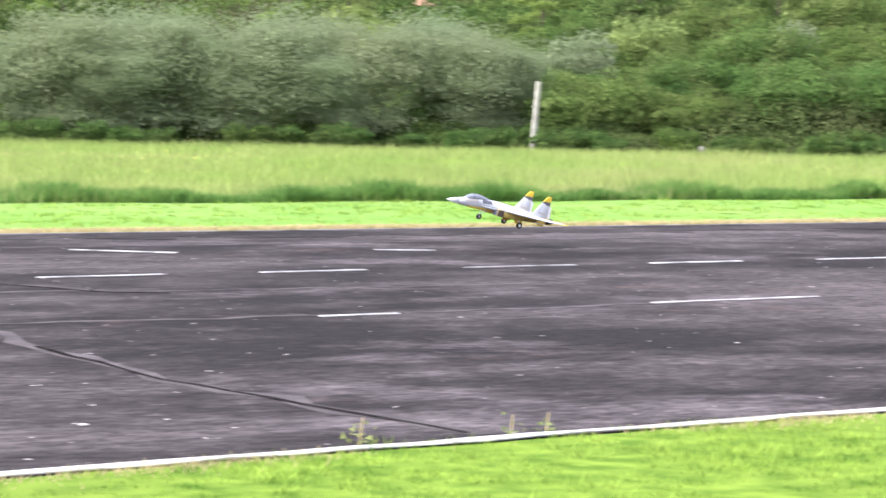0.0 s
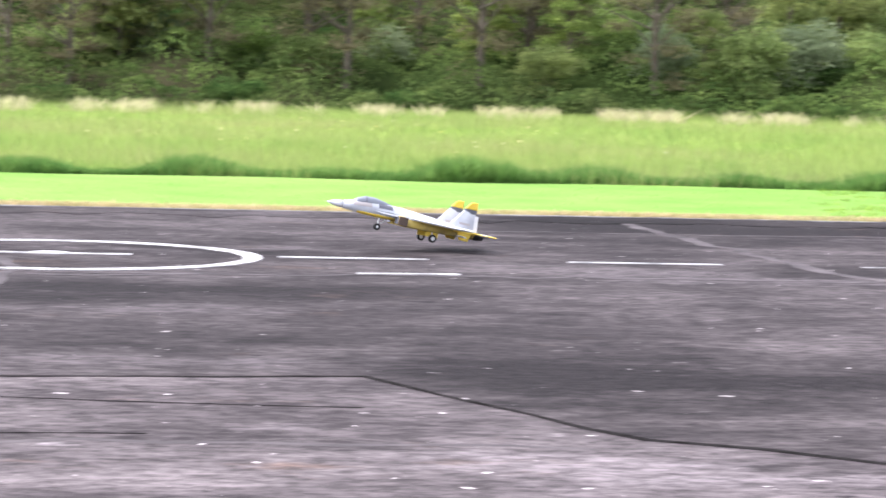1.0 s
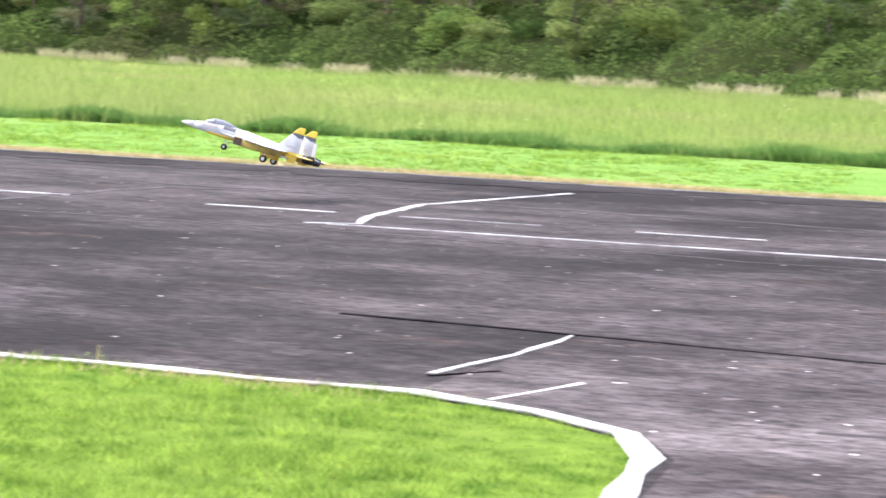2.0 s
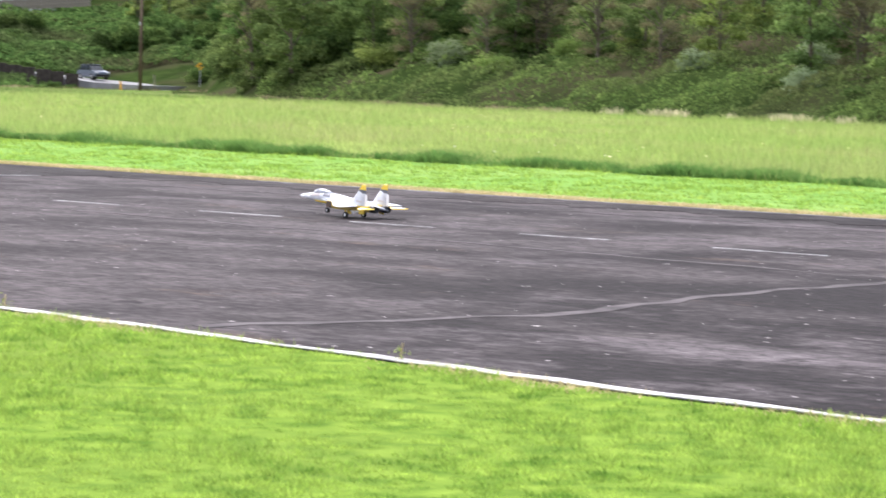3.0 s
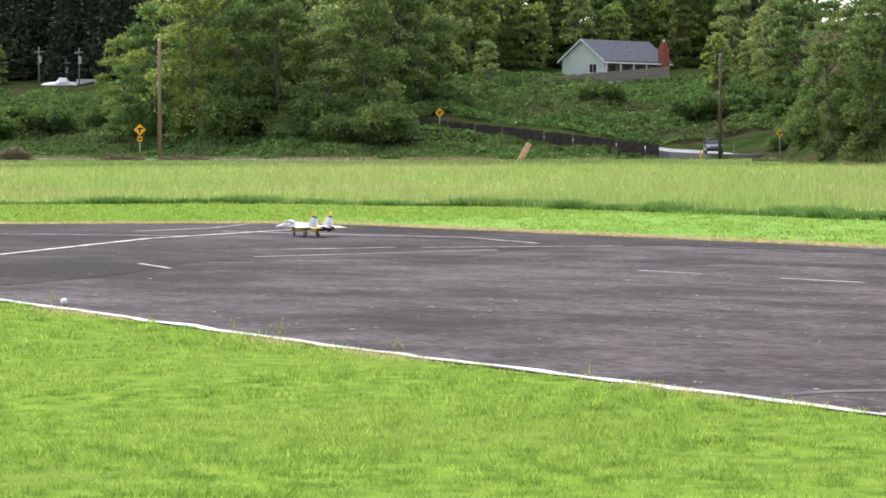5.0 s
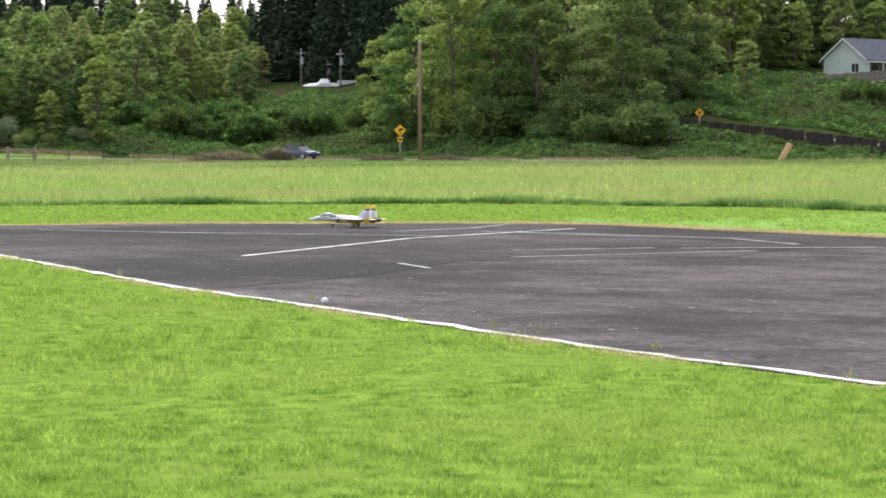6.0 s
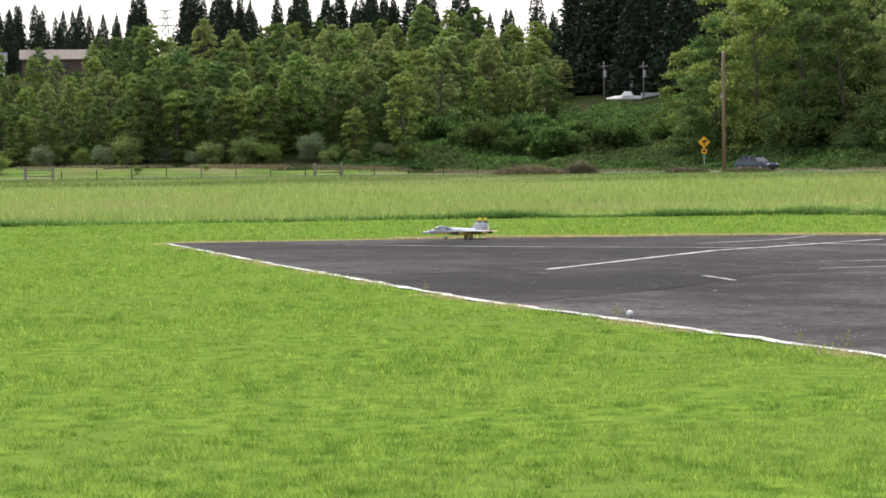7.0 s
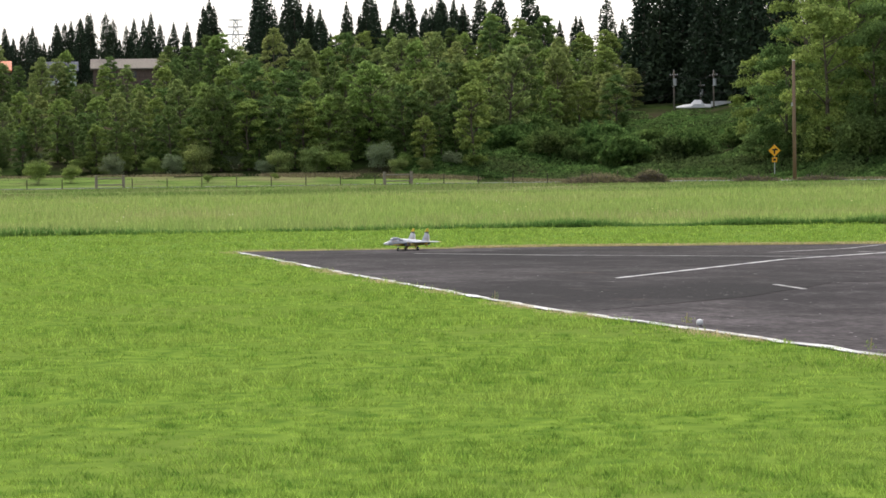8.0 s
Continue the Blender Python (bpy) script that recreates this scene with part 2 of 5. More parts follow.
def cards(name, centres, size, mat, rng, normals=None, loose=0.7):
    """Many small three-cornered leaves of a given half size at the centres, facing roughly along the normals; one mesh."""
    n = len(centres)
    f = rng.normal(size=(n, 3))
    if normals is not None:
        f = normals + loose * f
    f /= np.linalg.norm(f, axis=1)[:, None]
    a = np.cross(f, rng.normal(size=(n, 3)))
    a /= np.linalg.norm(a, axis=1)[:, None]
    b = np.cross(f, a)
    s = (size * rng.uniform(0.6, 1.45, n))[:, None]
    v = np.stack([centres + a * s, centres - a * s * 0.7 + b * s * 0.62, centres - a * s * 0.7 - b * s * 0.62], 1).reshape(-1, 3)
    me = bpy.data.meshes.new(name)
    me.vertices.add(3 * n)
    me.vertices.foreach_set("co", v.ravel())
    me.loops.add(3 * n)
    me.loops.foreach_set("vertex_index", np.arange(3 * n, dtype=np.int32))
    me.polygons.add(n)
    me.polygons.foreach_set("loop_start", np.arange(0, 3 * n, 3, dtype=np.int32))
    me.materials.append(mat)
    me.update(calc_edges=True)
    return me


def blades(name, x, y, z, height, width, mat, rng, lean=0.35, fan=None):
    """Grass: one three-cornered blade at each place."""
    n = len(x)
    ang = rng.uniform(0, math.tau, n)
    dx, dy = np.cos(ang) * width, np.sin(ang) * width
    h = height * rng.uniform(0.5, 1.25, n)
    lx, ly = rng.normal(0, lean, n) * h, rng.normal(0, lean, n) * h
    if fan is not None:
        lx, ly = lx + fan[0] * h, ly + fan[1] * h
    v = np.empty((n, 3, 3))
    v[:, 0] = np.stack([x - dx, y - dy, z - 0.01], 1)
    v[:, 1] = np.stack([x + dx, y + dy, z - 0.01], 1)
    v[:, 2] = np.stack([x + lx, y + ly, z + h], 1)
    me = bpy.data.meshes.new(name)
    me.vertices.add(3 * n)
    me.vertices.foreach_set("co", v.ravel())
    me.loops.add(3 * n)
    me.loops.foreach_set("vertex_index", np.arange(3 * n, dtype=np.int32))
    me.polygons.add(n)
    me.polygons.foreach_set("loop_start", np.arange(0, 3 * n, 3, dtype=np.int32))
    me.materials.append(mat)
    me.update(calc_edges=True)
    return me


def part(name, bm, mat, parent, label="", smooth=False, m=None):
    """Links a bmesh as one mesh object under a thing or a part."""
    me = bpy.data.meshes.new(name)
    bm.to_mesh(me)
    bm.free()
    for mm in (mat if isinstance(mat, (list, tuple)) else [mat]):
        me.materials.append(mm)
    if smooth:
        me.shade_smooth()
    ob = new(name, me)
    ob.parent = parent
    if m is not None:
        ob.matrix_basis = m
    if label:
        tagged(ob, label)
    return ob


def mesh_part(name, me, parent, label="", m=None):
    ob = new(name, me)
    ob.parent = parent
    if m is not None:
        ob.matrix_basis = m
    if label:
        tagged(ob, label)
    return ob


def box(bm, x0, x1, y0, y1, z0, z1, bevel=0.0, m=None):
    made = bmesh.ops.create_cube(bm, size=1.0)["verts"]
    for v in made:
        v.co = Vector((x0 + (v.co.x + 0.5) * (x1 - x0), y0 + (v.co.y + 0.5) * (y1 - y0), z0 + (v.co.z + 0.5) * (z1 - z0)))
    if bevel:
        edges = list({e for v in made for e in v.link_edges})
        made = [v for v in bmesh.ops.bevel(bm, geom=edges, offset=bevel, segments=2, affect="EDGES", profile=0.6)["verts"]]
    if m is not None:
        for v in made:
            v.co = m @ v.co
    return bm


def rod(bm, a, b, ra, rb=None, sides=8, caps=True):
    """A tapered round bar from a to b."""
    a, b = Vector(a), Vector(b)
    rb = ra if rb is None else rb
    q = Vector((0, 0, 1)).rotation_difference(b - a).to_matrix().to_4x4()
    m = Matrix.Translation((a + b) / 2) @ q
    bmesh.ops.create_cone(bm, cap_ends=caps, segments=sides, radius1=ra, radius2=rb, depth=(b - a).length, matrix=m)
    return bm


def loft(bm, rings, close_start=True, close_end=True):
    """A skin over rings of equally many points."""
    vs = [[bm.verts.new(p) for p in r] for r in rings]
    n = len(vs[0])
    for r0, r1 in zip(vs, vs[1:]):
        for i in range(n):
            bm.faces.new((r0[i], r0[(i + 1) % n], r1[(i + 1) % n], r1[i]))
    if close_start:
        bm.faces.new(list(reversed(vs[0])))
    if close_end:
        bm.faces.new(vs[-1])
    bmesh.ops.recalc_face_normals(bm, faces=bm.faces[:])
    return bm


def empty(name, m, label, category, group=""):
    ob = new(name)
    ob.matrix_world = m
    ob.empty_display_size = 0.2
    return tagged(ob, label, category, group)


# lie of the land: bearings are degrees to the left of straight across the strip
FOOT_B = (-180, -90, -60, -42, -30, -12, 5, 15, 27, 34, 41, 44.6, 45.4, 47.3, 48.3, 49.5, 53, 56, 58, 60, 62, 70, 80, 110, 180)
FOOT_D = (400, 160, 110, 104, 108, 106, 100, 108, 132, 158, 188, 225, 290, 300, 303, 296, 287, 289, 298, 322, 330, 345, 365, 450, 400)
TOP_B = (-180, -90, -45, 30, 44, 50, 57.5, 60, 62, 64.5, 70, 85, 110, 180)
TOP_H = (6, 14, 30, 32, 34, 28.3, 30.5, 30, 29.6, 29, 28, 26, 14, 6)
LEN_L = (120, 160, 190, 230, 230, 215, 185, 260, 265, 190, 180, 180, 150, 120)


def height_at(x, y):
    x, y = np.asarray(x, float), np.asarray(y, float)
    b, d = np.degrees(np.arctan2(-x, y)), np.hypot(x, y)
    u = np.maximum(0, d - np.interp(b, FOOT_B, FOOT_D))
    rise = np.interp(b, TOP_B, TOP_H) * (1 - np.exp(-u / np.interp(b, TOP_B, LEN_L)))
    bumps = 0.5 * np.sin(x * 0.13 + y * 0.07) + 0.4 * np.sin(y * 0.21 - x * 0.05)
    shelf = 1.25 * np.clip((d - 324) / 16, 0, 1) * np.clip((b - 63) / 3, 0, 1) * np.clip((85 - b) / 4, 0, 1)
    return rise + shelf + 0.4 * bumps * np.minimum(u / 25, 1)


def thicket(x, y, d):
    """Height of the bramble cover over the banks: rounded, overlapping mounds."""
    k = np.sqrt(110 / np.maximum(d, 60))
    X, Y = x * k, y * k
    a = np.abs(np.sin(X * 0.55 + 1.3 * np.sin(Y * 0.31))) * np.abs(np.sin(Y * 0.5 + 1.2 * np.sin(X * 0.37)))
    c = np.abs(np.sin(X * 1.4 + Y * 0.5)) * np.abs(np.sin(Y * 1.3 - X * 0.6))
    return (1.5 * a ** 0.7 + 0.5 * c ** 0.8 + 0.15) * np.where(d > 240, 0.9, np.where(np.degrees(np.arctan2(-x, y)) < -33, 0.8, 1.1))


def spot(b, d, lift=0.0):
    x, y = -d * math.sin(radians(b)), d * math.cos(radians(b))
    return Vector((x, y, float(height_at(x, y)) + lift))


def tall_line(x):
    """The y at which the mown verge ends and the meadow begins."""
    return np.interp(x, (-71, -68, -63, -55, -40, -20, 0, 20, 45, 90), (16, 30, 40, 43.5, 42, 40.5, 39.3, 39.0, 38.0, 37))


def meadow_end(b):
    """How far the tall meadow reaches; past it the grass is short and rough."""
    return np.interp(b, (20, 30, 40, 48, 54, 60, 80), (400, 170, 190, 212, 200, 190, 186))


def is_meadow(x, y):
    return (y > tall_line(x)) | (x < -71 + np.maximum(0, 10 - y) * 0.2)


# ground: one sheet out to the horizon
def build_ground():
    bs = np.concatenate([np.arange(-180, -60, 6), np.arange(-60, 90, 0.7), np.arange(90, 180, 6)])
    ds = np.concatenate([[4, 8, 12], np.arange(16, 76, 4), np.arange(76, 200, 3), np.arange(200, 560, 6), [600, 700, 900, 1300, 2000, 3500]])
    verts, faces, idx = [(0, 0, 0)], [], []
    B, D = np.meshgrid(bs, ds)
    X, Y = -D * np.sin(np.radians(B)), D * np.cos(np.radians(B))
    Z = height_at(X, Y)
    U = D - np.interp(B, FOOT_B, FOOT_D)
    Z = Z + np.where((B > -60) & (B < 67), 0.6 * thicket(X, Y, D) * np.clip(U / np.where(D > 240, 25, 5), 0, 1), 0)
    verts += list(zip(X.ravel().tolist(), Y.ravel().tolist(), Z.ravel().tolist()))
    nb = len(bs)
    for j in range(nb):
        faces.append((0, 1 + j, 1 + (j + 1) % nb))
        idx.append(0)
    foot = np.interp(bs, FOOT_B, FOOT_D)
    for i in range(len(ds) - 1):
        for j in range(nb):
            a, b = 1 + i * nb + j, 1 + i * nb + (j + 1) % nb
            faces.append((a, a + nb, b + nb, b))
            cx, cy = verts[a][0], verts[a][1]
            rough = ds[i] > meadow_end(bs[j]) - 4
            bank = 46.3 < bs[j] < 57 and 240 < ds[i] < 296
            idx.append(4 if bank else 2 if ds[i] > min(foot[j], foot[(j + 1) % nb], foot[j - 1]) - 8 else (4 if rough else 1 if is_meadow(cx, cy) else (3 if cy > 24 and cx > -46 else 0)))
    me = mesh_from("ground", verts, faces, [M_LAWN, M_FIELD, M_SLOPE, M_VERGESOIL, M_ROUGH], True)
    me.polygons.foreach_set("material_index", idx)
    tagged(new("ground", me), "mown green airfield grass, meadow and wooded slopes", "ground", kind="structure")


build_ground()

NEAR = [(46, 11.6), (10.4, 11.3), (6.9, 11.15), (5.1, 11.05), (4.55, 10.95), (4.1, 10.7), (3.75, 10.25), (3.5, 9.5), (3.35, 8.0), (3.3, 5.5),
        (-2.6, 5.5), (-2.7, 9.0), (-2.9, 10.2), (-3.2, 10.8), (-3.7, 11.2), (-4.4, 11.5), (-6.0, 11.53), (-8.4, 11.56), (-12.2, 11.9), (-17.8, 12.36), (-22, 12.95), (-28, 13.7), (-40, 16.05), (-52.1, 18.6)]
FAR = [(-50.0, 24.6), (-46.4, 30.2), (-44.6, 31.3), (-36, 31.0), (-26, 30.4), (-10, 30.2), (10, 30.3), (46, 30.2)]


def strip(points, width, z, name, mat, parent, label="", wobble=0.0, rng=None):
    """A flat painted or filled line along points."""
    pts = []
    for (x0, y0), (x1, y1) in zip(points, points[1:]):
        n = max(1, int(math.hypot(x1 - x0, y1 - y0) / 0.35)) if wobble else 1
        pts += [(x0 + (x1 - x0) * k / n, y0 + (y1 - y0) * k / n) for k in range(n)]
    pts.append(points[-1])
    bm = bmesh.new()
    rows = []
    for i, (x, y) in enumerate(pts):
        p, q = pts[max(0, i - 1)], pts[min(len(pts) - 1, i + 1)]
        d = Vector((q[0] - p[0], q[1] - p[1], 0)).normalized()
        nrm = Vector((-d.y, d.x, 0))
        w = width / 2
        o = 0.0
        if wobble:
            o, w = rng.normal(0, wobble), w * rng.uniform(0.55, 1.35)
        c = Vector((x, y, z)) + nrm * o
        rows.append([c - nrm * w, c + nrm * w, c + nrm * w - Vector((0, 0, 0.006)), c - nrm * w - Vector((0, 0, 0.006))])
    loft(bm, rows)
    return part(name, bm, mat, parent, label)


def build_runway():
    rng = np.random.default_rng(5)
    bm = bmesh.new()
    outline = [(x, y - 0.06) for x, y in NEAR] + FAR
    top = [bm.verts.new((x, y, 0.01)) for x, y in outline]
    low = [bm.verts.new((x, y, -0.15)) for x, y in outline]
    bm.faces.new(top)
    n = len(outline)
    for i in range(n):
        bm.faces.new((top[i], low[i], low[(i + 1) % n], top[(i + 1) % n]))
    bmesh.ops.recalc_face_normals(bm, faces=bm.faces[:])
    bmesh.ops.triangulate(bm, faces=bm.faces[:])
    me = bpy.data.meshes.new("runway")
    bm.to_mesh(me)
    bm.free()
    me.materials.append(M_ASPHALT)
    run = tagged(new("road", me), "worn dark asphalt model runway with faded markings", "runway", kind="structure")
    z = 0.016
    # paler paving of the taxiway mouth
    bm = bmesh.new()
    mouth = [(3.28, 5.52), (3.3, 8.0), (3.42, 9.5), (3.58, 10.2), (3.6, 10.42), (3.1, 11.0), (2.6, 11.45), (2.15, 11.7), (1.95, 12.1), (1.58, 12.95), (1.1, 14.0), (-0.7, 13.85), (-2.2, 14.05), (-4.5, 14.3), (-4.4, 11.55), (-3.6, 11.2), (-3.1, 10.8), (-2.8, 10.2), (-2.62, 9.0), (-2.55, 5.52)]
    loft(bm, [[Vector((x, y, zz)) for x, y in mouth] for zz in (0.004, 0.0135)])
    part("taxiway_paving", bm, M_APRON, run, "paler grey asphalt paving")
    bm = bmesh.new()
    west = [(-27.0, 13.6), (-33, 14.75), (-40, 16.1), (-51.9, 18.6), (-49.9, 24.6), (-46.4, 30.1), (-44.6, 31.2), (-36, 30.9), (-31.5, 30.6), (-33, 27), (-30.5, 23.5), (-31.8, 20), (-29, 17)]
    loft(bm, [[Vector((x, y, zz)) for x, y in west] for zz in (0.004, 0.0135)])
    part("sealed_paving", bm, M_SEALED, run, "darker sealed asphalt at the runway end")
    # dark sealing along the far edge
    strip([(-40, 29.9), (-28, 29.5), (-10, 29.3), (6, 29.5), (20, 29.2), (46, 29.3)], 1.3, 0.0145, "edge_sealing", M_SEALED, run, "darker sealed asphalt along the edge", wobble=0.16, rng=rng)
    # white edge lines
    strip(NEAR[:10], 0.11, z, "edge_line", M_PAINT, run, wobble=0.016, rng=rng)
    strip(NEAR[10:], 0.115, z, "edge_line", M_PAINT, run, wobble=0.02, rng=rng)
    strip([(-30, 30.45), (-10, 30.12), (10, 30.2), (46, 30.1)], 0.07, z, "edge_line", M_FAINT, run, wobble=0.01, rng=rng)
    # broken centre line
    lefts = [1.07, 3.5, 6.03, 8.42, 10.73, 13.01, 15.32, 17.64, 19.9, 22.2, 24.5, 26.8, -4.1, -6.7, -8.9, -10.8, -13.43, -16.0, -18.54, -21.0, -23.45, -26.0]
    for k, x in enumerate(lefts):
        y = 22.81
        w = (0.075 if k % 3 else 0.09) if x > -12 else 0.068
        strip([(x, y), (x + 1.25 + 0.1 * math.sin(k * 2.3), y + 0.02)], w, z, "centre_dash", M_PAINT if k % 4 != 2 and x > -15 else M_FAINT, run, wobble=0.006, rng=rng)
    # ring with a dash and a spot in it
    cx, cy, r = -0.83, 22.72, 1.68
    bm = bmesh.new()
    a = [[Vector((cx + (r + o) * math.cos(t), cy + (r + o) * math.sin(t), zz)) for o, zz in ((-0.075, z), (0.075, z), (0.075, z - 0.006), (-0.075, z - 0.006))] for t in [math.tau * k / 64 for k in range(65)]]
    loft(bm, a, False, False)
    part("ring_mark", bm, M_PAINT, run)
    strip([(cx - 0.68, cy + 0.09), (cx + 0.68, cy + 0.09)], 0.09, z, "centre_dash", M_PAINT, run)
    bm = bmesh.new()
    bmesh.ops.create_cone(bm, cap_ends=True, segments=20, radius1=0.16, radius2=0.16, depth=0.008, matrix=Matrix.Translation((cx, cy + 0.09, z)))
    part("spot_mark", bm, M_PAINT, run)
    # threshold and other straight lines
    for pts, w, mt in (([(-35.0, 18.3), (-40.0, 24.1), (-42.9, 29.5)], 0.09, M_PAINT), ([(-48.1, 20.8), (-45.0, 22.3), (-40.5, 25.5)], 0.09, M_FAINT),
                       ([(-43.4, 25.8), (-44.3, 28.1), (-46.0, 30.0)], 0.08, M_FAINT), ([(-42.5, 27.2), (-37.0, 28.6), (-34.1, 27.8)], 0.09, M_FAINT),
                       ([(-34.6, 22.7), (-34.2, 25.0)], 0.08, M_FAINT), ([(-33.9, 25.3), (-32.4, 28.1)], 0.08, M_FAINT), ([(-31.6, 18.9), (-30.2, 18.5)], 0.075, M_FAINT),
                       ([(-32.5, 21.3), (-32.4, 25.6)], 0.07, M_FAINT), ([(1.6, 21.14), (2.4, 21.2)], 0.1, M_PAINT), ([(13.0, 26.9), (13.8, 26.0)], 0.09, M_PAINT),
                       ([(8.45, 26.6), (9.0, 26.1)], 0.1, M_FAINT), ([(16.2, 25.9), (16.8, 25.6)], 0.08, M_PAINT), ([(14.1, 18.2), (15.95, 18.28)], 0.07, M_PAINT), ([(10.8, 18.0), (11.5, 18.02)], 0.07, M_PAINT),
                       ([(-9.0, 21.35), (-6.8, 21.4), (-3.0, 21.5)], 0.06, M_PAINT)):
        strip(pts, w, z, "painted_line", mt, run, wobble=0.004, rng=rng)
    # white filled seams
    for pts, w in (([(-9.2, 21.35), (-8.8, 21.6), (-9.1, 22.6), (-9.4, 24.7), (-9.0, 28.1)], 0.08), ([(-4.56, 12.2), (-4.5, 13.2), (-4.53, 14.3)], 0.035), ([(-4.0, 11.45), (-3.85, 12.3)], 0.035)):
        strip(pts, w, z, "filled_seam", M_PAINT, run, wobble=0.012, rng=rng)
    # pale filled cracks
    for pts, w in (([(8.05, 18.2), (11.5, 18.0), (15.9, 18.3), (24, 18.4)], 0.08), ([(8.05, 18.3), (7.75, 16.5), (7.55, 14.3), (7.7, 11.3)], 0.13),
                   ([(5.58, 22.0), (5.3, 26.1), (4.9, 29.2)], 0.12), ([(5.58, 22.0), (6.0, 21.1), (6.95, 20.5), (7.4, 19.5), (8.05, 18.3)], 0.14), ([(-0.9, 20.5), (1.5, 20.95), (5.8, 21.15), (10.6, 21.2)], 0.08), ([(-12.35, 20.45), (-12.2, 17.3), (-11.85, 14.8), (-12.5, 12.2)], 0.12), ([(-12.35, 20.45), (-12.3, 24.9), (-10.2, 25.6)], 0.1),
                   ([(-12.3, 20.5), (-8.5, 20.6), (-4.0, 20.3), (0.5, 20.9)], 0.06), ([(-12.3, 20.5), (-18.0, 21.0), (-24, 21.4)], 0.07), ([(-1.05, 20.7), (-1.1, 20.0), (-1.5, 18.1), (-1.9, 17.6), (-1.55, 15.9), (-1.45, 14.2)], 0.11), ([(-0.95, 20.9), (-1.3, 22.4), (-1.2, 23.0)], 0.12),
                   ([(-2.5, 11.35), (-0.3, 11.5), (1.9, 11.45)], 0.06), ([(-3.5, 24.7), (-3.95, 25.4)], 0.12), ([(10.2, 22.0), (10.5, 20.9), (15, 20.4)], 0.05),
                   ([(-10, 27.2), (-20, 27.6), (-29, 27.4)], 0.08), ([(3, 27.0), (12, 27.4), (24, 27.2)], 0.07), ([(-15, 25.6), (-4, 25.0)], 0.08)):
        strip(pts, w * 1.2, z - 0.002, "filled_crack", M_PALE, run, wobble=0.05, rng=rng)
    # open dark cracks
    for pts, w in (([(-6.0, 14.5), (-2.2, 14.05), (-0.7, 13.85), (1.1, 14.0), (1.58, 12.95), (1.95, 12.1), (2.15, 11.7), (2.6, 11.45), (3.1, 11.0), (3.6, 10.4)], 0.05), ([(7.75, 16.5), (7.55, 14.3), (7.7, 11.4)], 0.045), ([(-1.9, 11.55), (0.0, 11.75)], 0.012),
                   ([(9.8, 22.8), (10.4, 21.0), (10.9, 20.6)], 0.02), ([(-4.55, 12.1), (-4.35, 12.5)], 0.03), ([(-1, 13.0), (1, 12.7)], 0.012)):
        strip(pts, w, z + 0.001, "open_crack", M_CRACK, run, wobble=0.02, rng=rng)


build_runway()


# ---- vegetation ----
def inside(x, y, poly):
    hit = np.zeros(len(x), bool)
    for (x0, y0), (x1, y1) in zip(poly, poly[1:] + poly[:1]):
        if y0 != y1:
            hit ^= ((y0 > y) != (y1 > y)) & (x < (x1 - x0) * (y - y0) / (y1 - y0) + x0)
    return hit


def lobes_cloud(rng, lobes, n, fill=0.25):
    """Leaf places over a set of round lobes (x, y, z, radius, flatness), in uneven clusters."""
    w = np.array([l[3] ** 2 for l in lobes])
    k = rng.choice(len(lobes), n, p=w / w.sum())
    L = np.array(lobes)[k]
    d = rng.normal(size=(n, 3))
    d /= np.linalg.norm(d, axis=1)[:, None]
    d[:, 2] = np.where(d[:, 2] < -0.3, -d[:, 2] * 0.6, d[:, 2])
    lump = 1 + 0.22 * np.sin(d[:, 0] * 7 + k) * np.sin(d[:, 1] * 6 + 2 * k) + 0.15 * np.sin(d[:, 2] * 9 + 3 * k)
    r = L[:, 3] * lump * (1 - fill * rng.random(n) ** 1.5 * 1.6)
    p = L[:, :3] + d * r[:, None] * np.stack([np.ones(n), np.ones(n), L[:, 4]], 1)
    return p, d


def trunk_mesh(rng, h, r, limbs, top=0.8, spread=0.28):
    bm = bmesh.new()
    p, q = Vector((0, 0, -0.4)), Vector((0, 0, 0))
    lean = Vector((rng.normal(0, 0.04), rng.normal(0, 0.04), 1))
    pts = [Vector((0, 0, -0.4))] + [Vector((lean.x * h * f + rng.normal(0, 0.012) * h, lean.y * h * f + rng.normal(0, 0.012) * h, h * f)) for f in (0.2, 0.45, top)]
    for a, b, ra, rb in zip(pts, pts[1:], (r * 1.2, r * 0.9, r * 0.6), (r * 0.9, r * 0.6, r * 0.2)):
        rod(bm, a, b, ra, rb, 7)
    for k in range(limbs):
        f = rng.uniform(0.25, 0.75)
        a = Vector((lean.x * h * f, lean.y * h * f, h * f * (top / 0.8)))
        t = rng.uniform(0, math.tau)
        b = a + Vector((math.cos(t) * spread * h * rng.uniform(0.5, 1.1), math.sin(t) * spread * h * rng.uniform(0.5, 1.1), h * rng.uniform(0.1, 0.26)))
        rod(bm, a, b, r * 0.35, r * 0.08, 5)
    me = bpy.data.meshes.new("trunk")
    bm.to_mesh(me)
    bm.free()
    me.materials.append(M_BARK)
    return me


